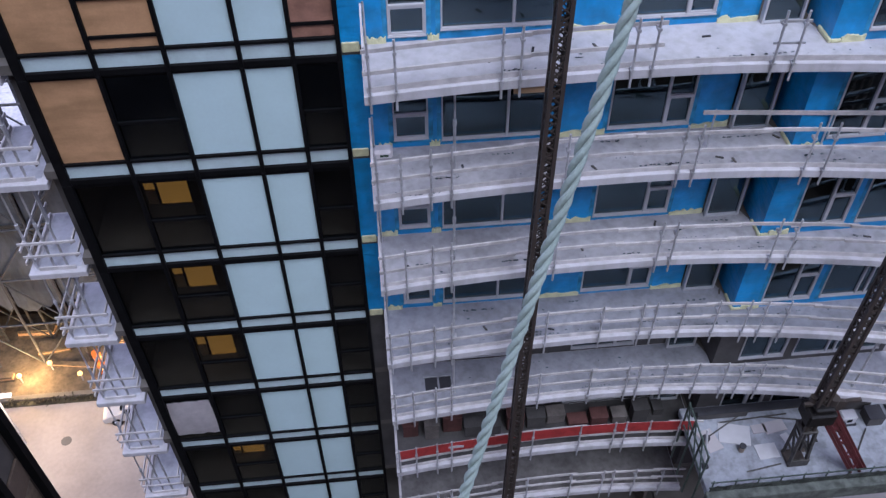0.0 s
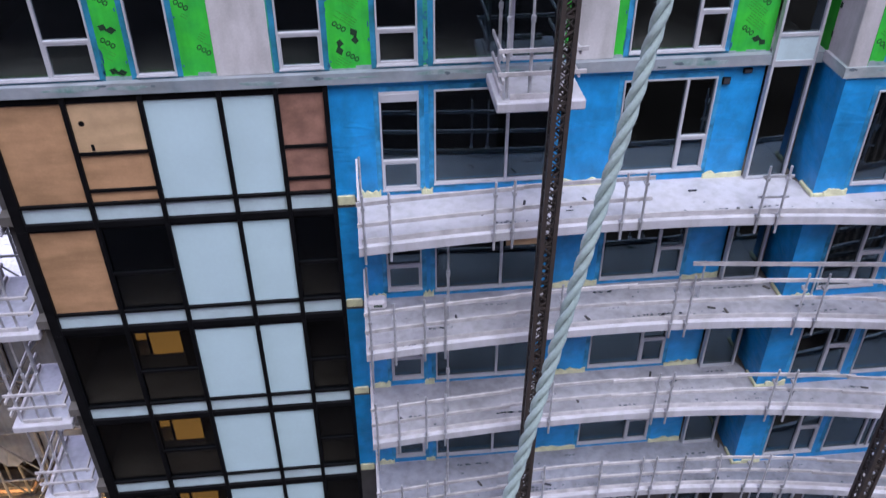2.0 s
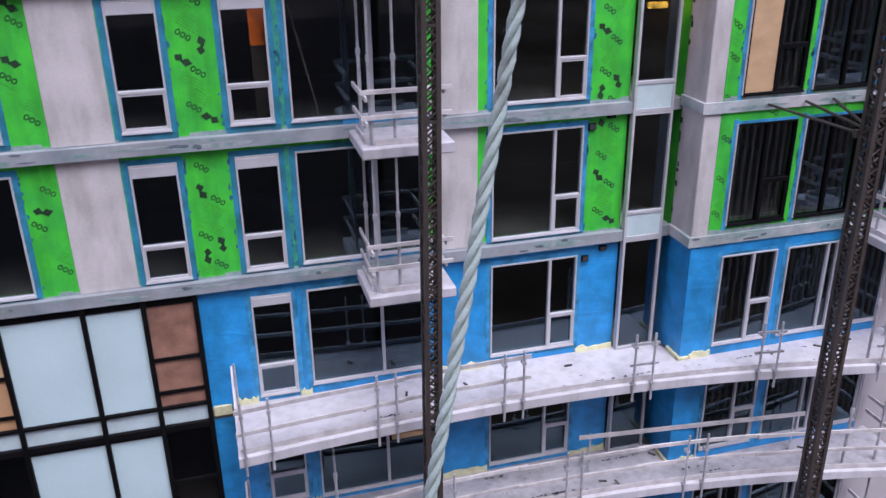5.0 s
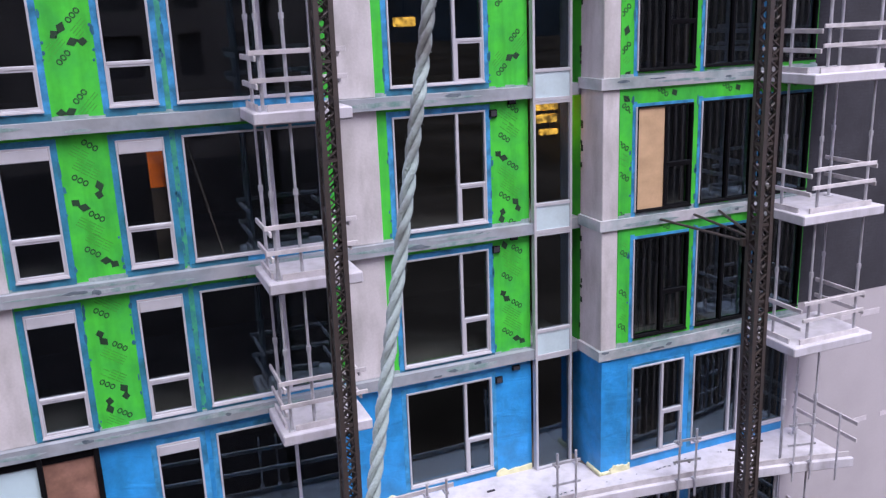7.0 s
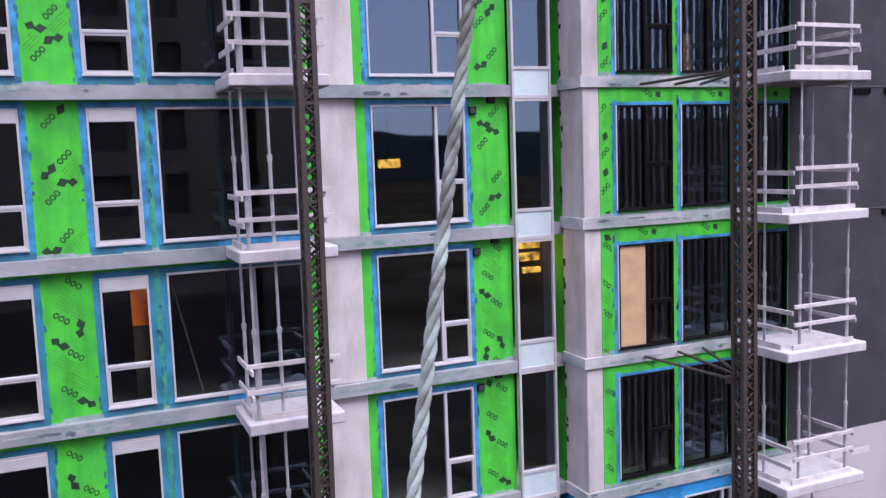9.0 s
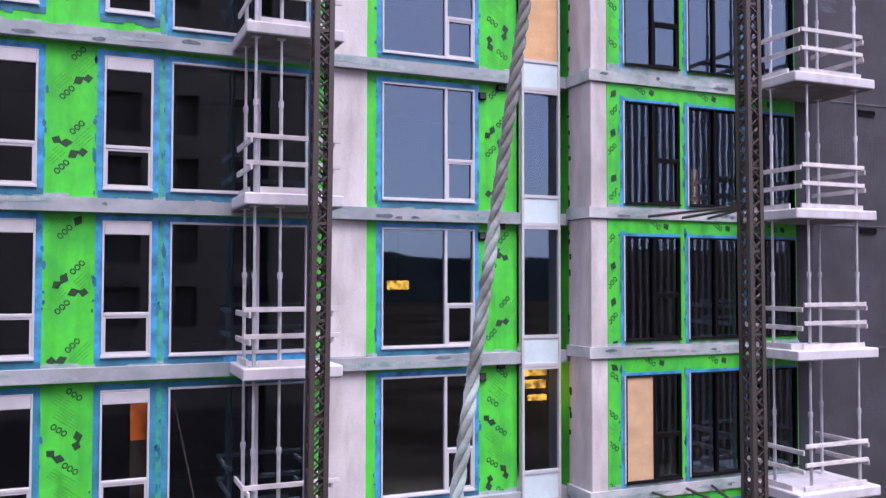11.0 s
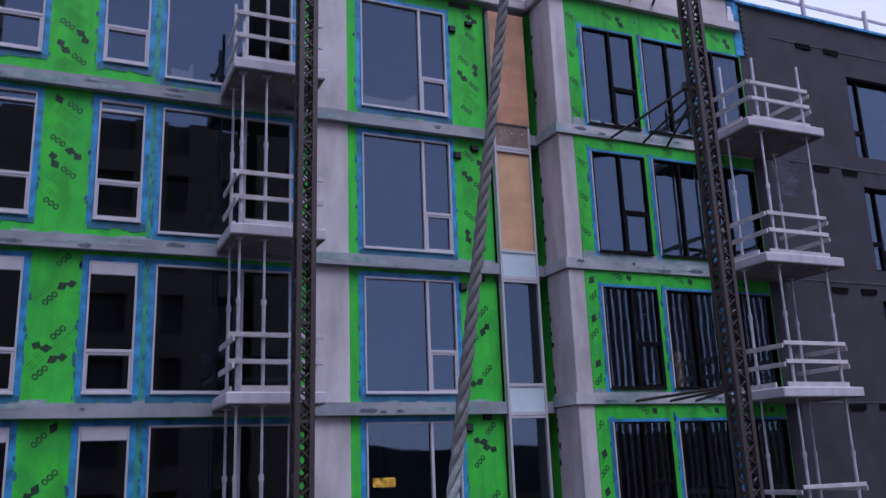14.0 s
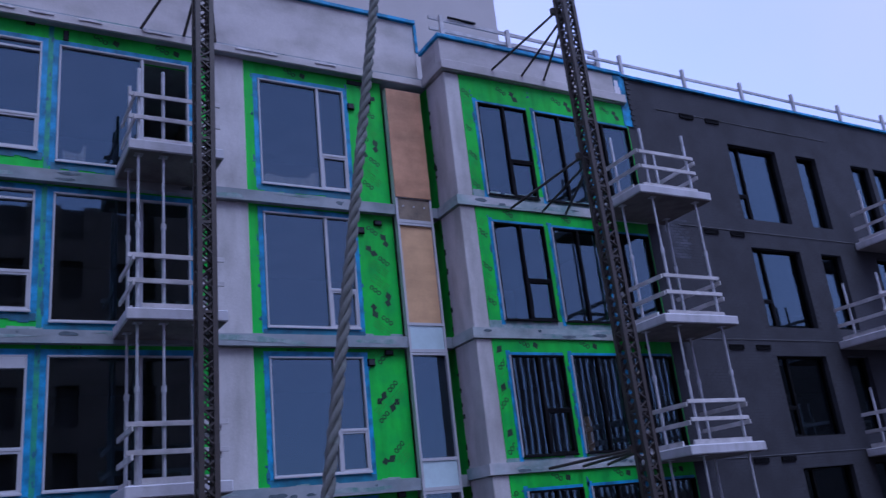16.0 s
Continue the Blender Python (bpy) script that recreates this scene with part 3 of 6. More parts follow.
for k in HIGH:
    lab = "bright green sheathed wall with printed marks and taped openings"
    clad("wall_green", lab, WEST, -7.91, k, 0, [opening("e", k), opening("w", k)], GREEN, True)
    pier(-7.91, -6.87, k)
    clad("wall_green", lab, -6.87, -1.09, k, 0, [opening("n", k), opening("l", k), opening("m", k)], GREEN, True)
    pier(-1.09, -0.3, k)
    if k < 4:
        solid("trim_membrane", boxes((-2.9, -1.25, -0.024, -0.012, F[k] + 0.035, SILL[k] - 0.03)), TAPE, "blue membrane strip under the balcony window", "membrane", kind="structure")
    clad("wall_green", lab, -0.3, 2.88, k, 0, [opening("c", k)], GREEN, True)
    pier(4.02, 4.4, k, BAY, -0.12)
    solid("wall_return", boxes((4.02, 4.22, -0.12, 0.2, F[k] + 0.03, F[k + 1] - 0.2)), GREEN, "narrow green sheathed return wall beside the pier", "wall", kind="structure")
    rnd = random.Random(90 + k)
    bm = bmesh.new()
    for q in range(7):
        z, w, h = F[k] + rnd.uniform(0.15, 2.4), rnd.uniform(0.04, 0.09), rnd.uniform(0.05, 0.14)
        y = -0.1 - rnd.uniform(0.02, 0.1)
        box(bm, 4.012, 4.019, y - w / 2, y + w / 2, z, z + h, 0.002)
    solid("trim_sealant", bm, PRINT, "dark sealant dabs on the green return", "sealant", kind="structure")
    clad("wall_green", lab, 4.4, BRICK_X, k, BAY, [opening(n, k) for n in RWIN], GREEN, True)
for k in LOW:
    # unclad storeys: the unlit recess is put into the wall colour
    if k < -3:
        lab = "grey unclad wall with window openings, darkened for recess shade"
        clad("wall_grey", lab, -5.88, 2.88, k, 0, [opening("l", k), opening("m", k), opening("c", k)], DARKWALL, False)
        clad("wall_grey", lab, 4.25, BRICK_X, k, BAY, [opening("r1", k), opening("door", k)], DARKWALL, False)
        solid("wall_return", boxes((4.05, 4.25, BAY, 0.2, F[k] + 0.03, F[k + 1] - 0.2)), DARKWALL, "grey unclad return wall, darkened for recess shade", "wall", kind="structure")
        continue
    lab = "blue membrane-covered wall with taped window openings"
    clad("wall_blue", lab, -5.88, 2.88, k, 0, [opening("l", k), opening("m", k), opening("c", k)], BLUE, False)
    clad("wall_blue", lab, 4.25, 9.12, k, BAY, [opening("r1", k), opening("door", k)], BLUE, False)
    solid("wall_pilaster", boxes((9.12, BRICK_X, BAY - 0.03, BAY + 0.25, F[k] + 0.03, F[k + 1] - 0.2), bevel=0.015), PALE, "pale pilaster beside the balcony door", "wall", kind="structure")
    solid("wall_return", boxes((4.05, 4.25, BAY, 0.2, F[k] + 0.03, F[k + 1] - 0.2)), BLUE, "blue membrane-covered return wall", "wall", kind="structure")

# ---- windows ----
def window(label, w, h, frame_mat, mulls=(), transoms=(), header=0.0, blind=(), head_light=0.0, gone=()):
    """mulls: x of the mullions; transoms: (bay, z); header: height of the white panel at the head; blind: bays boarded with plywood."""
    ob = thing("window", label, "window", kind="structure")
    e, d = 0.035, 0.11
    bm = bmesh.new()
    for b in ((0, w, -0.035, d, 0, e), (0, w, -0.035, d, h - e, h), (0, e, -0.035, d, e, h - e), (w - e, w, -0.035, d, e, h - e)):
        box(bm, *b, bevel=0.006)
    part("window_frame", bm, frame_mat, ob)
    part("window_sill", boxes((-0.01, w + 0.01, -0.052, -0.036, -0.025, 0.012), bevel=0.005), WHITE if frame_mat is WHITE else BLACK, ob)
    top = h - e
    if header:
        part("header_panel", boxes((e, w - e, -0.045, 0.02, h - e - header, h - e), bevel=0.01), WHITE, ob, "white head panel")
        top = h - e - header
    if head_light:
        top = h - e - head_light - 0.05
        part("transom", boxes((e, w - e, -0.03, d - 0.02, top, top + 0.05), bevel=0.006), frame_mat, ob)
        part("pane", boxes((e, w - e, 0.03, 0.038, top + 0.05, h - e)), GLASS, ob).visible_shadow = False
    xs = [e, *[m for m in mulls], w - e]
    for m in mulls:
        part("mullion", boxes((m - 0.03, m + 0.03, -0.03, d - 0.02, e, top), bevel=0.006), frame_mat, ob)
    for i, (a, b) in enumerate(zip(xs, xs[1:])):
        a, b = a + (0.03 if i else 0), b - (0.03 if i + 2 < len(xs) else 0)
        cuts = sorted(z for j, z in transoms if j == i)
        lo = e
        for z in (*cuts, None):
            hi = top if z is None else z - 0.03
            if i in blind:
                part("boarding", boxes((a, b, 0.0, 0.02, lo, hi)), PLY_TAN, ob, "tan plywood boarding in place of glass")
            elif i not in gone:
                p = part("pane", boxes((a, b, 0.03, 0.038, lo, hi)), GLASS, ob)
                p.visible_shadow = False
            if z is not None:
                part("transom", boxes((a, b, -0.03, d - 0.02, z - 0.03, z + 0.03), bevel=0.006), frame_mat, ob)
                if z < 0.45 * h:
                    bm = boxes((a, a + 0.035, -0.02, 0.05, e, hi), (b - 0.035, b, -0.02, 0.05, e, hi), (a + 0.035, b - 0.035, -0.02, 0.05, e, e + 0.035), (a + 0.035, b - 0.035, -0.02, 0.05, hi - 0.035, hi))
                    part("sash", bm, frame_mat, ob)
                lo = z + 0.03
    return ob

def place(first, spots):
    first.location = spots[0]
    for s in spots[1:]:
        copy_thing(first, pose(*s))

def fit_window(n, k, label, frame_mat, mulls=(), transoms=(), header=0.0, blind=(), head_light=0.0, gone=()):
    """A window that fills one opening of storey k."""
    x0, x1, z0, z1 = opening(n, k)
    ob = window(label, x1 - x0, z1 - z0, frame_mat, mulls, transoms, header, blind, head_light, gone)
    ob.location = (x0, BAY if n in RWIN or n == "door" else 0, z0)

for k in HIGH:
    fit_window("e", k, "white-framed double window in green sheathed wall", WHITE, (1.35,), ((1, 0.72),))
    fit_window("w", k, "tall white-framed single-pane window", WHITE)
    for n in "nl":
        if k < 5:
            fit_window(n, k, "narrow white window with head panel and lower sash", WHITE, (), ((0, 0.7),), 0.2)
        else:
            fit_window(n, k, "narrow white window with a shallow head light and lower sash", WHITE, (), ((0, 0.7),), 0, (), 0.13)
for k in LOW:
    fit_window("l", k, "narrow white window with head panel and lower sash", WHITE, (), ((0, 0.68),), 0.18)
for k in (*LOW, *HIGH):
    fit_window("m", k, "wide white-framed balcony window with one light left unglazed" if k == 6 else "wide white-framed balcony window with one mullion", WHITE, (1.5,), gone=(1,) if k == 6 else ())
    fit_window("c", k, "large white-framed window with a small opening sash", WHITE, (1.32,), ((1, 0.8),))
for k in HIGH:
    boarded = k == 2
    fit_window("r1", k, "black-framed window half boarded with tan plywood" if boarded else "black-framed two-bay window in green bay wall", BLACK, (0.7,), ((1, 0.92),), 0, (0,) if boarded else ())
    fit_window("r2", k, "black-framed window in green bay wall", BLACK, (0.69,))
    fit_window("r3", k, "black-framed glazed balcony door in green bay wall", BLACK, (0.52,))
for k in LOW:
    fit_window("r1", k, "white-framed two-bay window in blue wall", WHITE, (0.79,), ((1, 0.95),))
    fit_window("door", k, "wide white-framed sliding balcony door in blue wall", WHITE, (1.03, 1.27))

def slot_window(boarded, hgt, plate=False, full=False):
    """The full-height glazing in the inner corner, with its spandrel over the slab edge."""
    w, top, foot = 0.885, hgt - 0.05, 0.0 if full else 0.36
    ob = thing("window", ("tall corner window boarded over with reddish plywood" if plate else "tall corner window boarded with tan plywood") if boarded else "full-height white-framed corner window" if full else "tall corner window with white spandrel panel", "window", kind="structure")
    base = -0.045 if full else -0.27
    bm = boxes((0, 0.05, -0.04, 0.1, base, hgt), (w - 0.05, w, -0.04, 0.1, base, hgt), (0.05, w - 0.05, -0.04, 0.1, top, hgt), (0.05, w - 0.05, -0.045, 0.1, base, 0.0 if full else -0.2))
    if not full:
        box(bm, 0.05, w - 0.05, -0.04, 0.1, 0.3, 0.36)
    part("window_frame", bm, WHITE, ob)
    if not full:
        part("spandrel_panel", boxes((0.05, w - 0.05, -0.02, 0.06, -0.2, 0.3)), BRONZE if plate else STRIP, ob, "dull bronze bolted plate" if plate else "pale white spandrel panel")
    if plate:
        for bx in (0.18, 0.44, 0.7):
            part("bolt", tube(bmesh.new(), (bx, -0.035, 0.12), (bx, -0.02, 0.12), 0.02, 8), WHITE, ob)
    if boarded:
        b = boxes((0.008, w - 0.008, -0.06, -0.041, foot - 0.04, hgt)) if plate else boxes((0.05, w - 0.05, 0.0, 0.02, foot, top))
        part("boarding", b, PLY_RED if plate else PLY_SLOT, ob, "reddish plywood boarding" if plate else "tan plywood boarding")
    else:
        p = part("pane", boxes((0.05, w - 0.05, 0.03, 0.038, foot, top)), GLASS, ob)
        p.visible_shadow = False
    return ob
SLOT = {**{k: F[k] + 0.1 for k in LOW}, 1: 2.95, 2: 5.7, 3: 8.4, 4: 11.22, 5: 13.97, 6: 16.82, 7: 20.06}
for k in (*LOW, *HIGH):
    slot_window(k > 4, SLOT[k + 1] - 0.275 - SLOT[k], k == 6, k < 1).location = (2.9, -0.155, SLOT[k])

# ---- curtain wall of the lower storeys ----
CX = (-12.34, -10.83, -9.41, -7.94, -6.87, -5.93)
for k in range(-8, 1):
    z = C[k]
    ob = thing("curtain_wall", "black-framed curtain wall storey with pale blue panels, plywood and dark glass", "curtain wall", (0, 0, z), kind="structure")
    top = (F[1] - 0.2 if k == 0 else C[k + 1] - 0.24) - z
    for x in CX:
        w = 0.11 if x == CX[0] else 0.045
        part("mullion", boxes((x - w, x + w, -0.12, 0.1, -0.24, top), bevel=0.01), BLACK, ob)
    for a, b in zip(CX, CX[1:]):
        a, b = a + (0.11 if a == CX[0] else 0.045), b - 0.045
        for lo, hi, pr in ((-0.24, -0.09, 0.10), (0.27, 0.35, 0.08), (min(2.55, top - 0.08), top, 0.05)):
            part("transom", boxes((a, b, -pr, 0.09, lo, hi), bevel=0.008), BLACK, ob)
        part("spandrel_panel", boxes((a, b, -0.02, 0.08, -0.09, 0.27)), STRIP, ob, "pale blue spandrel strip")
    def infill(i, name, material, label, lo=0.35, hi=min(2.55, top - 0.08)):
        a, b = CX[i] + (0.11 if i == 0 else 0.045), CX[i + 1] - 0.045
        p = part(name, boxes((a, b, -0.02, -0.005, lo, hi)), material, ob, label)
        if material is GLASS:
            p.visible_shadow = False
    for i in (2, 3):
        infill(i, "panel", PANEL, "pale blue opaque panel")
    def bars(i, *zs):
        a, b = CX[i] + 0.045, CX[i + 1] - 0.045
        for q in zs:
            part("transom", boxes((a, b, -0.06, 0.05, q - 0.035, q + 0.035)), BLACK, ob)
    if k == 0:
        infill(0, "boarding", PLY, "orange plywood boarding")
        infill(1, "boarding", PLY_TAN, "tan plywood boarding", 1.5)
        infill(1, "boarding", PLY, "orange plywood boarding", 0.35, 1.43)
        bars(1, 1.465, 0.62)
        part("hole", tube(bmesh.new(), (CX[1] + 0.23, -0.024, 2.12), (CX[1] + 0.23, -0.018, 2.12), 0.06, 12), BLACK, ob, "round dark hole in the boarding")
        part("hole", boxes((CX[1] + 0.3, CX[1] + 0.36, -0.024, -0.018, 1.52, 1.66)), BLACK, ob, "dark torn notch in the boarding")
        infill(4, "boarding", PLY_PINK, "pinkish plywood boarding behind glass")
        bars(4, 1.4, 0.66)
    else:
        if k == -1:
            infill(0, "boarding", PLY, "orange plywood boarding")
        elif k == -5:
            rnd, bm = random.Random(4), bmesh.new()
            nx, nz = 10, 12
            grid = [[bm.verts.new((CX[0] + 0.16 + 1.22 * i / nx + (0.05 * math.sin(2.2 * j / nz + 0.6) if i in (0, nx) else 0.0) * (1 if i else -1), -0.03 - 0.011 * rnd.random() - 0.05 * math.sin(math.pi * i / nx) * math.sin(math.pi * j / nz), 0.62 + 1.75 * j / nz + (0.03 * rnd.uniform(-1, 1) if j in (0, nz) else 0.0))) for i in range(nx + 1)] for j in range(nz + 1)]
            for j in range(nz):
                for i in range(nx):
                    bm.faces.new((grid[j][i], grid[j][i + 1], grid[j + 1][i + 1], grid[j + 1][i]))
            bmesh.ops.solidify(bm, geom=list(bm.faces), thickness=0.004)
            part("sheeting", bm, SHEET, ob, "creased white plastic sheeting")
            infill(0, "pane", GLASS, "")
        else:
            infill(0, "pane", GLASS, "")
        infill(1, "pane", GLASS, "")
        infill(4, "pane", GLASS, "")
        bars(1, 1.35)
        bars(4, 1.35)

# ---- parapet, roof, penthouse ----
bm = boxes((WEST, EAST, -0.07, 0.25, 20.235, 21.74), (WEST, EAST, -0.2, -0.151, 20.0, 20.17), bevel=0.01)
solid("wall_parapet", bm, CONC_PAR, "weathered grey concrete parapet with board marks", "parapet", kind="structure")
solid("trim_coping", boxes((WEST, EAST + 0.04, -0.14, 0.32, 21.74, 21.84), (EAST - 0.02, EAST + 0.06, -0.12, -0.08, 20.95, 21.74), bevel=0.01), TAPE, "blue membrane coping on the parapet", "coping", kind="structure")
bm = boxes((3.95, BRICK_X, BAY - 0.06, BAY + 0.2, 20.235, 20.83), (3.91, BRICK_X, BAY - 0.13, BAY - 0.051, 20.02, 20.25), (3.91, 3.949, BAY - 0.051, -0.14, 20.02, 20.25), (3.95, 4.15, BAY + 0.201, -0.14, 20.24, 20.83), bevel=0.012)
solid("wall_parapet", bm, CONC_PAR, "grey concrete bay parapet with a stepped band", "parapet", kind="structure")
solid("trim_coping", boxes((3.89, BRICK_X, BAY - 0.12, BAY + 0.26, 20.83, 20.93), (3.89, 4.21, BAY + 0.26, -0.15, 20.83, 20.93), bevel=0.01), TAPE, "blue membrane coping on the bay parapet", "coping", kind="structure")
solid("wall_penthouse", boxes((-6.0, 8.68, 3.0, 7.9, 20.235, 28.0)), PENT, "beige rendered rooftop penthouse block", "wall", kind="structure")

# ---- brick wing ----
BW = [(12.88, 14.78), (15.64, 16.5), (18.12, 18.98), (19.19, 20.02)]
TOP = 20.84
WING = {1: (0.28, 2.35), 2: (0.28, 2.35), 3: (0.28, 2.35), 4: (0.31, 2.33), 5: (0.26, 2.42), 6: (0.29, 2.5)}
bm = bmesh.new()
for k in HIGH:
    wall(bm, BRICK_X, END_X, F[k] + (0.27 if k == 1 else 0.0), F[k + 1] if k < 6 else TOP, BAY + 0.02, [(a, b, F[k] + WING[k][0], F[k] + WING[k][1]) for a, b in BW], 0.3)
wing = thing("wall_brick", "charcoal brick wing wall with recessed windows", "wall", kind="structure")
part("backing", bm, MORTAR, wing, "dark mortar backing")
solid("wall_pale", boxes((BRICK_X, END_X, BAY + 0.02, BAY + 0.3, GZ, F[1] + 0.268)), PALE, "pale unfinished wall below the brickwork", "wall", kind="structure")
for x, z, w, h in ((11.43, -0.4, 0.44, 0.13), (12.33, -0.4, 0.38, 0.13), (11.35, 2.44, 0.6, 0.15), (10.7, 2.44, 0.35, 0.13), (11.4, -3.2, 0.5, 0.13)):
    solid("wall_patch", boxes((x, x + w, BAY + 0.012, BAY + 0.019, z, z + h)), PATCH, "white filler patch on the pale wall", "filler patch", kind="structure")
solid("wall_wing_rear", boxes((BRICK_X, END_X, 6.0, 6.2, GZ, 20.9), (END_X - 0.2, END_X, BAY + 0.32, 6.0, GZ, 20.9)), PENT, "plain rear wall of the wing", "wall", kind="structure")
for k in (1, 2, 3, 4, 5, 6, 7):
    solid("floor_slab", boxes((BRICK_X + 0.01, END_X - 0.21, BAY + 0.33, 5.99, F[k] - 0.2, F[k])), INFLOOR, "concrete floor slab inside the brick wing", "floor slab", kind="structure")
solid("trim_coping", boxes((BRICK_X, END_X, BAY - 0.06, BAY + 0.35, TOP, TOP + 0.07)), TAPE, "thin blue coping on the brick wing", "coping", kind="structure")
for k in HIGH:
    lo, hi = WING[k]
    first = window("recessed black-framed window in brick wall", BW[0][1] - BW[0][0], hi - lo, BLACK, (0.5,), ((0, 0.75),))
    first.location = (BW[0][0], BAY + 0.18, F[k] + lo)
    place(window("narrow recessed black window in brick wall", 0.86, hi - lo, BLACK), [(BW[j][0], BAY + 0.18, F[k] + lo) for j in (1, 2, 3)])
for k in (3, 4, 5, 6, 7):
    solid("trim_joint", boxes((10.4, 18.0, BAY + 0.0, BAY + 0.012, F[k] - 0.092, F[k] - 0.078) if k < 7 else (10.4, 17.2, BAY, BAY + 0.012, 20.095, 20.107)), MORTAR_PALE, "thin pale sealant joint across the brickwork", "joint", kind="structure")
for k in (3, 4, 5, 6, 7):
    for x in (11.25, 12.2):
        v = thing("wall_vent", "black louvred vent set into the brickwork", "vent", (x, BAY, F[k] - (0.34 if k == 5 else 0.25) if k < 7 else 19.98), "brick wall vents")
        part("vent_frame", boxes((0, 0.5, -0.02, 0.02, 0, 0.02), (0, 0.5, -0.02, 0.02, 0.1, 0.12), (0, 0.02, -0.02, 0.02, 0.02, 0.1), (0.48, 0.5, -0.02, 0.02, 0.02, 0.1)), BLACK, v)
        for i in range(3):
            part("slat", boxes((0.02, 0.48, -0.012, 0.016, 0.026 + i * 0.026, 0.04 + i * 0.026)), BLACK, v)

rail = thing("roof_guardrail", "grey timber roof-edge guardrail above the brick wing", "guardrail", (0, 0, TOP + 0.07))
for x in (9.62, 11.87, 14.13, 16.34, 18.5, 20.7, 22.9):
    part("post", boxes((x - 0.045, x + 0.045, BAY + 0.1, BAY + 0.19, 0.0, 0.71), bevel=0.01), TIMBER, rail)
for a in (8.6, 11.8, 14.1, 16.3, 18.5, 20.7):
    part("rail", strut(bmesh.new(), (a, BAY + 0.22, 0.5 + 0.01 * math.sin(a)), (a + (3.2 if a == 8.6 else 2.3), BAY + 0.22, 0.5), 0.04, 0.075), TIMBER, rail)

# ---- curved balconies of the lower storeys ----
def edge_y(x, k):
    c = 0.015 if x > 0.3 else 0.0096
    return -1.57 - (0.03 * (-2 - k) if k < -2 else 0.0) - c * (x - 0.3) ** 2

def along(k, x0, x1, off, n=40):
    return [(x0 + (x1 - x0) * i / n, edge_y(x0 + (x1 - x0) * i / n, k) + off) for i in range(n + 1)]

def ribbon(bm, pts, w, z0, z1):
    """A bent bar of width w that follows pts."""
    rows = []
    for x, y in pts:
        rows.append([bm.verts.new(c) for c in ((x, y - w / 2, z0), (x, y + w / 2, z0), (x, y + w / 2, z1), (x, y - w / 2, z1))])
    for a, b in zip(rows, rows[1:]):
        for i in range(4):
            bm.faces.new((a[i], a[(i + 1) % 4], b[(i + 1) % 4], b[i]))
    bm.faces.new(rows[0])
    bm.faces.new(rows[-1][::-1])
    return bm

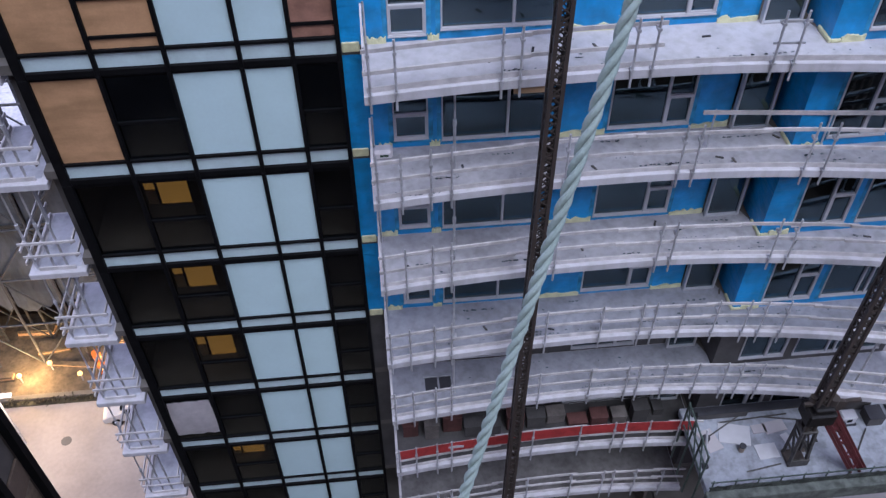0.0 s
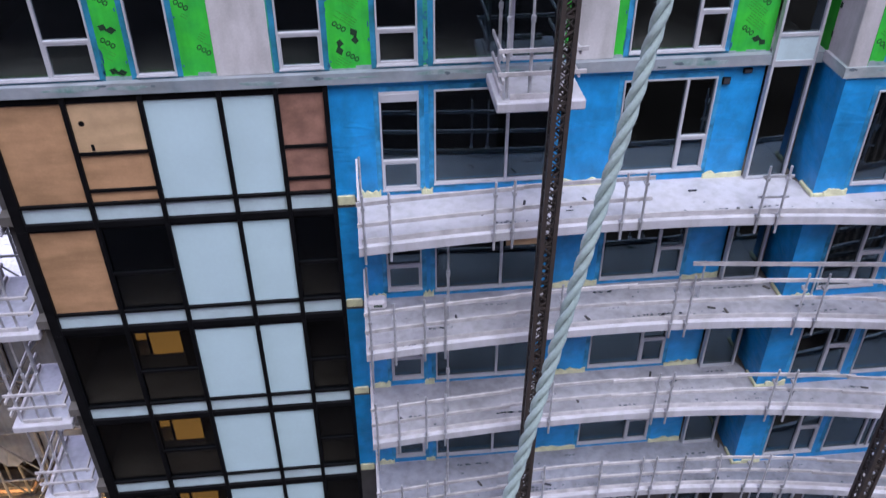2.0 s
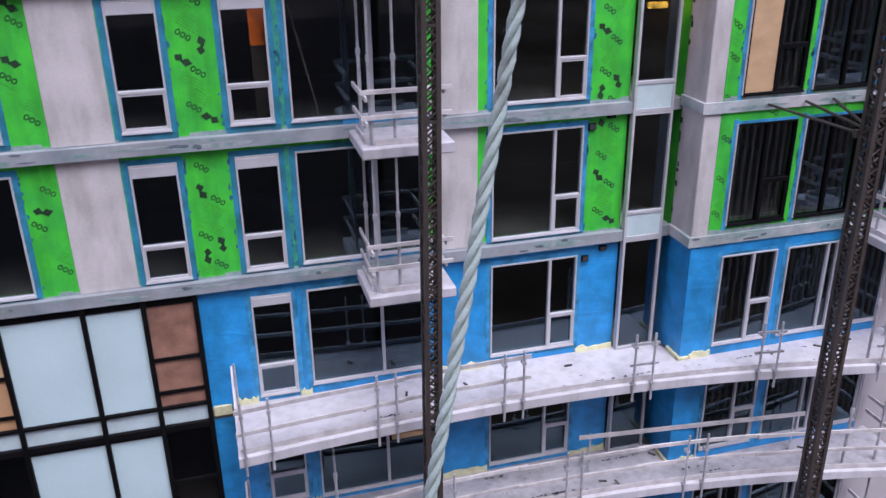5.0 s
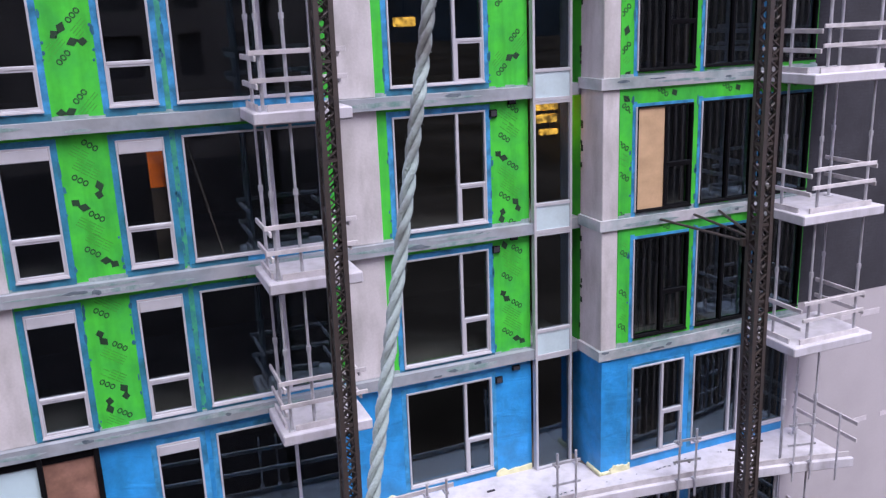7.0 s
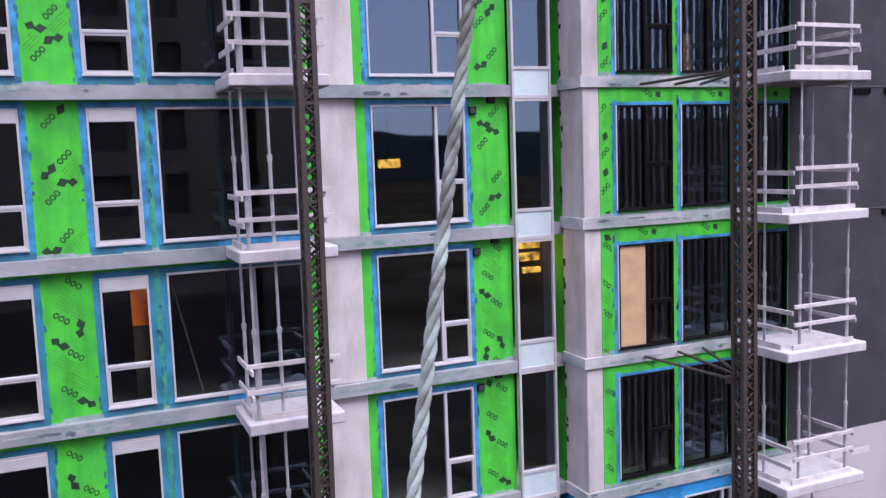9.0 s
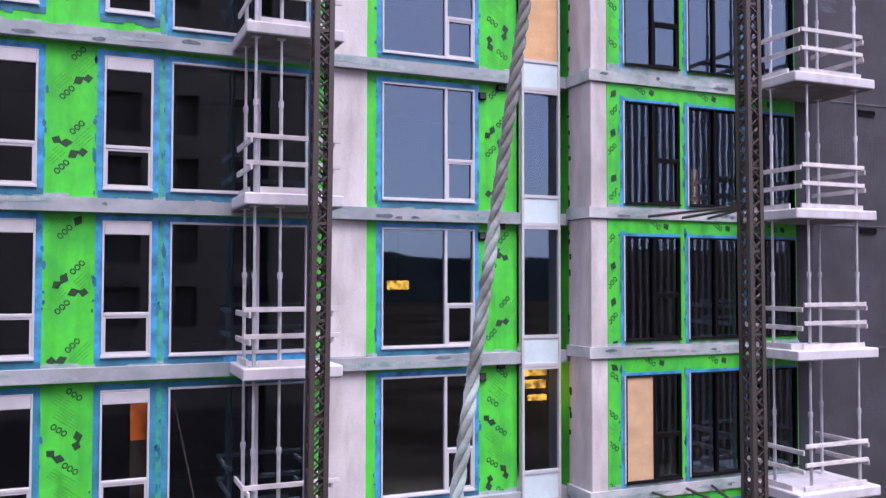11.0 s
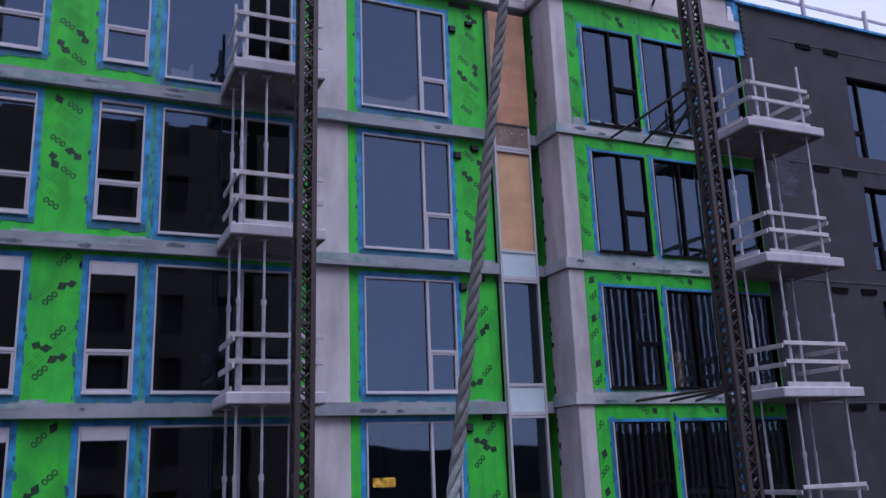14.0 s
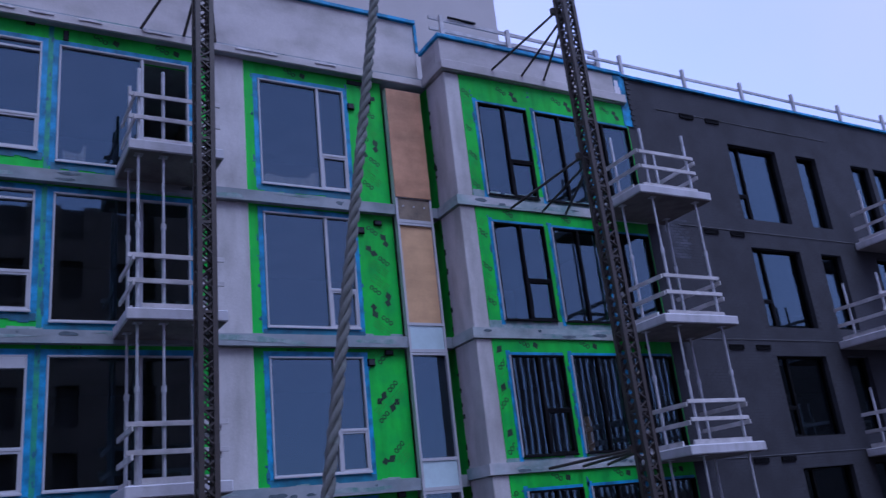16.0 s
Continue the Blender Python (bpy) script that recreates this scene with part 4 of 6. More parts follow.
BX0, BX1 = -5.47, 9.42
PAIRS = {0: (-2.81, -2.44, -0.22, 0.18, 2.58, 2.99, 5.35, 5.73, 8.0, 8.4), 1: (-4.22, -3.78, -1.29, 1.23, 1.57, 4.0, 4.43, 6.77, 7.13)}
for k in LOW:
    z = F[k]
    ob = thing("balcony", "long curved concrete balcony with temporary guardrails", "balcony", (0, 0, z), "curved balconies")
    bm = bmesh.new()
    rows = []
    BX1 = 9.42 if k > -5 else 3.95
    for x, y in along(k, BX0, BX1, 0.0):
        back = (-0.001 if x < 4.05 else BAY - 0.001)
        rows.append([bm.verts.new(c) for c in ((x, y + 0.02, -0.14), (x, back, -0.14), (x, back, 0.05), (x, y + 0.1, 0.05), (x, y + 0.08, 0.085), (x, y + 0.015, 0.085), (x, y, 0.07), (x, y, -0.12))])
    for a, b in zip(rows, rows[1:]):
        for i in range(8):
            bm.faces.new((a[i], a[(i + 1) % 8], b[(i + 1) % 8], b[i]))
    bm.faces.new(rows[0])
    bm.faces.new(rows[-1][::-1])
    part("slab", bm, BALC, ob)
    if k < 0:
        rows, bm = [], bmesh.new()
        for x, y in along(k, BX0 + 0.08, BX1 - 0.02, 0.0):
            back = (-0.02 if x < 4.05 else BAY - 0.02)
            rows.append([bm.verts.new(c) for c in ((x, y + 0.185, 0.051), (x, back, 0.051), (x, back, 0.056), (x, y + 0.185, 0.056))])
        for a, b in zip(rows, rows[1:]):
            for i in range(4):
                bm.faces.new((a[i], a[(i + 1) % 4], b[(i + 1) % 4], b[i]))
        bm.faces.new(rows[0])
        bm.faces.new(rows[-1][::-1])
        # lower floors take darker screeds that hold the shade in their colour
        part("floor_screed", bm, SCREED if k > -3 else SCREED_LOW if k > -5 else (SCREED_SHADED if k == -6 else DARKWALL), ob, "grey floor screed, darker lower down for shade" if k > -5 else "brown-grey floor screed with shade in its colour")
    more = (0.17, 2.3, 3.2, 5.0) if k < -2 else ()
    for x in (*(p for p in (*PAIRS[0 if k == 0 else 1], *more) if p < BX1), BX0 + 0.12, BX0 + 0.62):
        y = edge_y(x, k) - 0.035
        bm = tube(bmesh.new(), (x, y, -0.3), (x, y, 1.28 if k == 0 else 1.42), 0.026)
        box(bm, x - 0.04, x + 0.04, y - 0.03, y + 0.09, 0.09, 0.13)
        box(bm, x - 0.04, x + 0.04, y - 0.03, y + 0.12, 0.96, 1.02)
        part("post", bm, STEEL, ob)
    for h in ((0.52, 1.0) if k == 0 else (0.62, 1.1)):
        cuts = [c for c in (BX0 + 0.1, -2.35, 0.28, 3.0, 5.75) if c < BX1 - 0.5] + [BX1 - 0.1]
        if k == 0:
            cuts = [BX0 + 0.1, -2.35, 0.28]
            for a in (2.5, 5.25, 7.9):
                part("rail", ribbon(bmesh.new(), along(k, a, a + 0.62, 0.02, 3), 0.038, h, h + 0.05), STEEL, ob)
        for i, (a, b) in enumerate(zip(cuts, cuts[1:])):
            part("rail", ribbon(bmesh.new(), along(k, a - 0.1, b + 0.1, 0.06 + 0.041 * (i % 2), 10), 0.038, h, h + 0.085), TIMBER, ob)
    part("toe_board", ribbon(bmesh.new(), along(k, BX0 + 0.06, BX1, 0.16, 24), 0.03, 0.05, 0.17), TIMBER, ob)
    for h in (0.5, 1.0):
        part("rail", boxes((BX0 + 0.03, BX0 + 0.07, -1.75, -0.2, h, h + 0.085)), TIMBER, ob)
    part("post", tube(bmesh.new(), (BX0 + 0.1, -0.25, 0.05), (BX0 + 0.1, -0.25, 1.15), 0.024), STEEL, ob)

    if k > -5:
        for h in (0.55, 0.95):
            part("rail", boxes((BX1 - 0.14, BX1 - 0.1, -2.95, BAY - 0.1, h, h + 0.085)), TIMBER, ob)
        part("post", tube(bmesh.new(), (BX1 - 0.55, edge_y(BX1, k) - 0.03, -0.3), (BX1 - 0.55, edge_y(BX1, k) - 0.03, 1.3), 0.028), STEEL, ob)

def shoring_prop(x, y, z, hgt):
    ob = thing("shoring_prop", "galvanised steel shoring prop between two balconies", "prop", (x, y, z), "shoring props")
    part("outer_tube", tube(bmesh.new(), (0, 0, 0.012), (0, 0, 1.45), 0.032, 8), STEEL, ob)
    part("inner_tube", tube(bmesh.new(), (0, 0, 1.4), (0, 0, hgt - 0.012), 0.024, 8), STEEL, ob)
    part("collar", tube(bmesh.new(), (0, 0, 1.38), (0, 0, 1.52), 0.046, 8), STEEL, ob)
    part("end_plate", boxes((-0.07, 0.07, -0.07, 0.07, 0, 0.012)), STEEL, ob)
    part("end_plate", boxes((-0.07, 0.07, -0.07, 0.07, hgt - 0.012, hgt)), STEEL, ob)
for x, y in ((7.9, -2.2), (8.7, -2.3), (9.1, -1.35)):
    shoring_prop(x, y, F[0] + 0.05, F[1] + 0.1 - 0.2 - 0.006 - F[0] - 0.05)
for k in (-4, -3, -2, -1):
    for x, y in ((-3.65, -1.1), (7.9, -2.1), (8.7, -2.2)):
        shoring_prop(x, y, F[k] + 0.056, F[k + 1] - F[k] - 0.196)
ob = thing("barrier_board", "long timber barrier board on two stub posts", "barrier", (0, 0, F[-1] + 0.056))
part("rail", strut(bmesh.new(), (1.88, -0.74, 1.0), (7.3, -1.35, 1.0), 0.04, 0.1), TIMBER, ob)
for x in (2.16, 4.7, 7.05):
    part("post", tube(bmesh.new(), (x, -0.72 - 0.117 * (x - 2.0), 0.0), (x, -0.72 - 0.117 * (x - 2.0), 1.05), 0.024), STEEL, ob)
ob = thing("formwork_board", "tan formwork board hung under the balcony edge", "board", (0, 0, 0))
part("board", boxes((-2.52, -1.88, -1.5, -1.45, -0.4, -0.181), bevel=0.005), PLY_TAN, ob)
part("brace", strut(bmesh.new(), (-2.28, -1.44, -0.24), (-1.88, -0.9, -0.8), 0.04, 0.06), TIMBER, ob)
ob = thing("sack", "white plastic-wrapped pack on the balcony corner", "sack", (-5.2, -0.3, F[-1] + 0.056))
part("wrap", boxes((-0.22, 0.24, -0.14, 0.16, 0, 0.26), bevel=0.06), SHEET, ob)
part("print_bar", boxes((-0.05, 0.14, -0.143, -0.138, 0.1, 0.16)), PRINT, ob, "dark printed bar")
rnd = random.Random(33)
for i in range(13):
    x, w, h = -4.95 + 0.66 * i, rnd.uniform(0.3, 0.6), rnd.uniform(0.25, 0.8)
    ob = thing("storage_crate", "dusty storage crate on the bannered balcony", "crate", (x, rnd.uniform(-0.95, -0.45), F[-5] + 0.056), "crates on the bannered balcony")
    m = rnd.choice((DARKWALL, SOFFIT, REDBROWN, INFLOOR))
    part("body", boxes((-w / 2, w / 2, -0.2, 0.2, 0, h), bevel=0.015), m, ob)
    part("lid", boxes((-w / 2 - 0.015, w / 2 + 0.015, -0.215, 0.215, h, h + 0.03), bevel=0.008), m, ob)
rnd = random.Random(21)
for k in (0, -1, -2, -3):
    for i in range(7):
        x = rnd.uniform(-5.1, 8.2)
        back = -0.3 if x < 3.9 else BAY - 0.3
        ob = solid("offcut", boxes((-0.09, 0.09, -0.025, 0.025, 0, 0.03), bevel=0.006), rnd.choice((MORTAR, DARKWALL, INFLOOR)), "small dark offcut lying on the balcony floor", "offcut", (x, rnd.uniform(-1.35, back), F[k] + (0.051 if k == 0 else 0.057)), "offcuts")
        ob.rotation_euler = (0, 0, rnd.uniform(0, 3))

# dark scuffs and drips on the balcony floors
rnd = random.Random(52)
for k in (0, -1, -2, -3, -4):
    bm = bmesh.new()
    for i in range(46):
        run = i % 3 == 0
        x, r = rnd.uniform(-5.0, 8.0), rnd.uniform(0.012, 0.035)
        y = edge_y(x, k) + rnd.uniform(0.16, 0.4) if i % 2 else rnd.uniform(-1.3, (-0.25 if x < 3.9 else BAY - 0.25))
        for q in range(rnd.randrange(3, 9) if run else 1):
            cx, cy = x + q * rnd.uniform(0.07, 0.13), y + rnd.uniform(-0.012, 0.012)
            ring = [bm.verts.new((cx + 1.6 * r * rnd.uniform(0.5, 1.2) * math.cos(a), cy + r * rnd.uniform(0.5, 1.2) * math.sin(a), 0.0)) for a in (0.2, 1.1, 2.0, 3.0, 4.1, 5.2)]
            bm.faces.new(ring)
    bmesh.ops.solidify(bm, geom=list(bm.faces), thickness=0.003)
    solid("floor_scuffs", bm, GRIME, "dark scuffs and dried drips on the balcony floor", "stain", (0, 0, F[k] + (0.055 if k == 0 else 0.061)), kind="stuff")

# ---- corner platforms of the upper storeys, with props between them ----
def platform(x0, x1, y0, y1, top_gap, label, group, wide=False):
    """A small concrete balcony from y0 (wall) out to y1, with guardrails and, where one follows above, props."""
    ob = thing("balcony", label, "balcony", group=group)
    part("slab", boxes((x0, x1, y1, y0, -0.2, 0.0), bevel=0.02), BALC, ob)
    # thin dark panel stands in for the shade under the slab
    part("soffit", boxes((x0 + 0.03, x1 - 0.03, y1 + 0.03, y0 - 0.001, -0.206, -0.2)), SOFFIT, ob, "soffit panel with underside shade in its dark colour")
    if x1 < -12:
        part("floor_screed", boxes((x0 + 0.2, x1 - 0.16, y1 + 0.2, y0 - 0.06, 0.0, 0.008)), SCREED_BLUE, ob, "dark blue-grey floor screed")
    part("toe_board", boxes((x0 + 0.26, x1 - 0.26, y1 + 0.12, y1 + 0.16, 0.0, 0.11)), TIMBER, ob)
    part("toe_board", boxes((x0 + 0.1, x0 + 0.14, y1 + 0.3, y0 - 0.1, 0.0, 0.11)), TIMBER, ob)
    spots = ((x0 + 0.2, y1 + 0.2), (x0 + 0.62, y1 + 0.2), (x0 + 0.16, y0 - 0.45), (x1 - 0.48, y1 + 0.2))
    if wide:
        spots = ((x0 + 0.14, y0 - 0.2), (x0 + 0.14, y0 - 0.8), (x0 + 0.5, y1 + 0.2), (x1 - 0.36, y1 + 0.2), (x1 - 0.28, y0 - 0.35))
    for px, py in spots:
        hgt = top_gap if top_gap else 1.5
        bm = tube(bmesh.new(), (px, py, 0.0), (px, py, min(hgt, 1.5)), 0.032, 8)
        if top_gap:
            tube(bm, (px, py, 1.5), (px, py, top_gap), 0.024, 8)
            tube(bm, (px, py, 1.45), (px, py, 1.55), 0.045, 8)
            box(bm, px - 0.07, px + 0.07, py - 0.07, py + 0.07, top_gap - 0.012, top_gap)
        box(bm, px - 0.07, px + 0.07, py - 0.07, py + 0.07, 0.0, 0.012)
        part("prop" if top_gap else "post", bm, STEEL, ob)
    for h in (0.48, 0.85) if wide else (0.46, 0.9):
        part("rail", boxes((x0 + (0.3 if wide else 0.02), x1 - (0.2 if wide else 0.02), y1 + 0.12, y1 + 0.158, h, h + 0.08), bevel=0.004), TIMBER, ob)
        part("rail", boxes((x0 + 0.08, x0 + 0.118, y1 - 0.02, y0 - 0.05, h - 0.09, h), bevel=0.004), TIMBER, ob)
        part("rail", boxes((x1 - 0.16, x1 - 0.122, y1 + 0.16, y0 - 0.05, h - 0.09, h), bevel=0.004), TIMBER, ob)
    return ob

DECKS = (
    (-2.82, -1.17, -0.151, -1.48, "small balconies beside the mast", {1: 2.76, 2: 5.58, 3: 8.45, 4: 11.29, 5: 14.09, 6: 17.11}),
    (7.68, 9.85, BAY - 0.051, -2.62, "small balconies beside the brick wall", {1: 2.87, 2: 5.7, 3: 8.49, 4: 11.29, 5: 14.01, 6: 16.96}))
for x0, x1, y0, y1, group, tops in DECKS:
    for k in HIGH:
        gap = tops[k + 1] - 0.207 - tops[k] if k < 6 else 0
        ob = platform(x0, x1, y0, y1, gap, "small concrete balcony with timber guardrails and steel props" if gap else "top concrete balcony with timber guardrails", group, x0 > 0)
        ob.location.z = tops[k]
for k in (4, 5, 6):
    ob = platform(17.26 if k == 6 else 15.4, 19.1, BAY, -2.6, 0, "far concrete balcony on the brick wing with guardrails", "balconies on the brick wing")
    ob.location.z = F[k] - 0.1
for k in range(-6, 1):
    ob = platform(-14.17, -12.76, 2.2, -0.05, C[k + 1] - 0.207 - C[k] if k < 0 else 0, "small concrete side balcony with timber guardrails and props", "side balconies at the curtain wall")
    ob.location.z = C[k] - 0.17
solid("wall_west", boxes((WEST, WEST + 0.25, 0.3, 7.99, GZ, 21.6)), DARKWALL, "side wall of the tower behind the side balconies", "wall", kind="structure")

# ---- lattice masts ----
def sweep(bm, pts, w):
    """One square bar bent along pts."""
    rings = []
    pts = [Vector(p) for p in pts]
    for i, p in enumerate(pts):
        d = (pts[min(i + 1, len(pts) - 1)] - pts[max(i - 1, 0)]).normalized()
        u = d.orthogonal().normalized() if abs(d.z) < 0.99 else Vector((1, 0, 0))
        q = d.cross(u).normalized()
        rings.append([bm.verts.new(p + u * (w * i1 / 2) + q * (w * j1 / 2)) for i1, j1 in ((-1, -1), (1, -1), (1, 1), (-1, 1))])
    for r0, r1 in zip(rings, rings[1:]):
        for j in range(4):
            bm.faces.new((r0[j], r0[(j + 1) % 4], r1[(j + 1) % 4], r1[j]))
    bm.faces.new(rings[0])
    bm.faces.new(rings[-1][::-1])
    return bm

def lacing_mesh(r):
    n, bm = 8, bmesh.new()
    for way in (1, -1):
        sweep(bm, [(way * (-r if i % 2 else r), 0.012 * way, i * 1.5 / n) for i in range(n + 1)], 0.036)
    return mesh("lacing", bm, MAST)
def flange_mesh(r):
    bm = bmesh.new()
    for b in ((-r, r, -r - 0.02, -r + 0.02), (-r, r, r - 0.02, r + 0.02), (-r - 0.02, -r + 0.02, -r, r), (r - 0.02, r + 0.02, -r, r)):
        box(bm, *b, -0.025, 0.025)
    return mesh("flange", bm, MAST)

def mast(x0, y0, z0, z1, lean, ties, label, r=0.15, c=0.047):
    lacing, flange = lacing_mesh(r), flange_mesh(r)
    ob = thing("lattice_mast", label, "lattice mast", (x0, y0, z0), "lattice masts")
    ob.rotation_euler = (0, lean, 0)
    n = int((z1 - z0) / 1.5)
    for sx in (-1, 1):
        for sy in (-1, 1):
            part("chord", boxes((sx * r - c, sx * r + c, sy * r - c, sy * r + c, 0, n * 1.5)), MAST, ob)
    for i in range(n):
        for side in range(4):
            p = part("lacing", lacing, None, ob, at=((0, -r, 0), (0, r, 0), (-r, 0, 0), (r, 0, 0))[side])
            p.location.z = i * 1.5
            if side > 1:
                p.rotation_euler = (0, 0, math.pi / 2)
        part("flange", flange, None, ob, at=(0, 0, i * 1.5 + 0.75))
    for z, wall_y, rise in ties:
        q = thing("mast_tie", "dark steel tie bracing a lattice mast to the facade", "mast tie", (x0 + math.tan(lean) * (z - z0), y0, z), "mast ties")
        for dx in (-0.65, 0.2, 0.85):
            part("tie_bar", tube(bmesh.new(), (0.12 if dx > 0 else -0.12, 0.12, rise), (dx, wall_y - y0, 0.0), 0.03), MAST, q)
        part("clamp", boxes((-0.24, 0.24, 0.15, 0.23, rise - 0.07, rise + 0.07)), MAST, q)
    return ob

mast(-2.268, -2.4, GZ, 26.5, 0.009, ((20.2, -0.1, 0.45),), "dark lattice mast standing in front of the facade", 0.115, 0.04)
mast(6.15, -3.2, -11.35, 26.5, -0.0075, ((20.2, BAY - 0.1, 0.45), (16.75, BAY - 0.08, 0.42), (11.15, BAY - 0.08, 0.08), (5.62, BAY - 0.08, -0.1)), "dark lattice mast standing on a lower deck", 0.125, 0.04)

# ---- rope close to the camera ----
def rope(p, d, z0, z1, r):
    """Three strands twisted round the line through p with the slope d."""
    ob = thing("rope", "pale grey-green three-strand rope hanging slantwise", "rope", (0, 0, 0))
    ax = Vector((d[0], d[1], 1)).normalized()
    u = ax.orthogonal().normalized()
    w = ax.cross(u)
    zs, z = [], z0
    while z < z1:
        zs.append(z)
        z += 0.003 if 6.0 < z < 15.0 else 0.014
    zs.append(z1)
    for s in range(3):
        bm = bmesh.new()
        prev = None
        for z in zs:
            c = Vector((p[0] + d[0] * (z - 10.3), p[1] + d[1] * (z - 10.3), z))
            a = z * 2 * math.pi / 0.054 + s * 2 * math.pi / 3
            rad = u * math.cos(a) + w * math.sin(a)
            tan = (u * -math.sin(a) + w * math.cos(a)) * (2 * math.pi * r * 0.5 / 0.054) + ax
            tan.normalize()
            e = tan.cross(rad).normalized()
            cc = c + rad * (r * 0.5)
            ring = [bm.verts.new(cc + (rad * math.cos(q) + e * math.sin(q)) * (r * 0.51)) for q in [2 * math.pi * j / 8 for j in range(8)]]
            if prev:
                for j in range(8):
                    f = bm.faces.new((prev[j], prev[(j + 1) % 8], ring[(j + 1) % 8], ring[j]))
                    f.smooth = True
            prev = ring
        part("strand", bm, ROPE, ob)
    rnd, vs, fs = random.Random(3), [], []
    for i in range(5200):
        z = rnd.uniform(6.5, 13.5)
        c = Vector((p[0] + d[0] * (z - 10.3), p[1] + d[1] * (z - 10.3), z))
        a = rnd.uniform(0, 2 * math.pi)
        rad = u * math.cos(a) + w * math.sin(a)
        side = rad.cross(ax)
        q = c + rad * (r * 0.92)
        e = q + rad * rnd.uniform(0.0003, 0.0022) + ax * rnd.uniform(-0.006, 0.006) + side * rnd.uniform(-0.004, 0.004)
        g = (side if i % 2 else ax) * 0.00022
        vs += [q - g, q + g, e]
        fs.append((3 * i, 3 * i + 1, 3 * i + 2))
    me = bpy.data.meshes.new("fuzz")
    me.from_pydata([tuple(v) for v in vs], [], fs)
    me.materials.append(ROPE)
    tagged(part("fuzz", me, None, ob, "fine loose fibres"), kind="stuff")
    return ob
rope((-4.879, -14.759), (0.2473, 0.1895), GZ, 17.6, 0.0061)

# ---- ground, yard, deck ----
solid("ground", boxes((-2500, 2500, -2500, 2500, GZ - 0.5, GZ)), DARKGROUND, "dark ground round the site reaching to the horizon", "ground", kind="structure")
holes = [(x, x + w, z, z + 2.6) for z in (-22 + 4.1 * k for k in range(14)) for x, w in ((-56.2 + 8.1 * i + 3.5 * j, 1.4 + 1.1 * j) for i in range(8) for j in range(2))]
# unseen lower wall whose dark colour stands in for street shade
solid("wall_behind_podium", boxes((-59, 12.1, -42.4, -42.0, GZ, 1.4)), REARWALL, "unseen lower wall behind the viewpoint, darkened for street shade", "wall", kind="structure")
solid("wall_behind", wall(bmesh.new(), -59, 12.1, 1.4, 33.6, -42.4, [h for h in holes if h[2] > 1.5], 0.4), REARBROWN, "grey-brown facade of the building behind the viewpoint", "wall", kind="structure")
solid("wall_behind_core", boxes((-59, 12.1, -45.5, -42.6, GZ, 33.59)), REARCORE, "dark rooms of the building behind the viewpoint", "wall", kind="structure")
# added out of view to cut sky and sun on the left
solid("wall_behind_tower", boxes((-86, -11.2, -56.0, -45.52, GZ, 80.0)), REARBROWN, "unseen tall block added to shade the left of the facade", "wall", kind="structure")
# added ground: bounces light to lower storeys and tones the glass reflections
solid("site_ground", boxes((-62.0, 30.0, -41.9, -0.5, GZ, GZ + 0.04)), SITE, "unseen ground added before the tower for bounce and reflections", "ground", kind="structure")
rnd = random.Random(12)
bm, prev = bmesh.new(), None
for i in range(121):
    x = -3000 + 50 * i
    h = 52 + 14 * math.sin(i * 0.21) + 8 * math.sin(i * 0.57 + 1) + rnd.uniform(-2.5, 2.5)
    row = [bm.verts.new(c) for c in ((x, -1500, GZ), (x, -1560, h), (x, -1900, GZ))]
    if prev:
        bm.faces.new((prev[0], row[0], row[1], prev[1]))
        bm.faces.new((prev[1], row[1], row[2], prev[2]))
    prev = row
solid("backdrop_hills", bm, HILLS, "far wooded hills on the horizon", "hills", kind="structure")
op = thing("wall_opposite", "dark block across the street with an open row of upper columns", "wall", kind="structure")
part("wall", boxes((29.2, 86.0, -40.9, -40.0, GZ, 12.0)), OPPOSITE, op)
part("wall", boxes((50.9, 86.0, -40.9, -40.0, 12.0, 24.6)), OPPOSITE, op)
part("top_beam", boxes((29.2, 50.9, -40.9, -40.0, 24.0, 24.6)), OPPOSITE, op)
for i in range(34):
    part("column", boxes((29.25 + 0.64 * i, 29.69 + 0.64 * i, -40.45, -40.39, 12.0, 24.0)), OPPOSITE, op, "dark column")
    part("lower_fin", boxes((29.3 + 0.64 * i, 29.41 + 0.64 * i, -40.0, -39.75, GZ, 11.85)), FINDULL, op, "dull brown fin")

# yard: pale lit ground beside the tower
solid("yard", boxes((-60, WEST - 0.3, -10, 19.3, GZ, GZ + 0.03)), GROUND, "pale trodden yard surface lit by work lamps", "yard", kind="structure")
solid("yard_margin", boxes((-60, WEST - 0.3, 19.82, 27.0, GZ, GZ + 0.06)), DIRT, "brown dirt margin under the scaffold", "dirt", kind="structure")
solid("yard_kerb", boxes((-60, WEST - 0.3, 19.4, 19.8, GZ, GZ + 0.22), bevel=0.05), INFLOOR, "low concrete kerb along the yard", "kerb", kind="structure")
solid("wall_yard_building", boxes((-60, WEST - 2.5, 31.0, 31.4, GZ, -21.2)), INFLOOR, "grey unfinished wall behind the scaffold", "wall", kind="structure")
for k in range(3):
    solid("floor_deck", boxes((-60, WEST - 2.6, 27.2, 30.99, GZ + 3.2 + 4.2 * k, GZ + 3.45 + 4.2 * k)), INFLOOR, "raw concrete deck behind the scaffold", "floor slab", kind="structure")

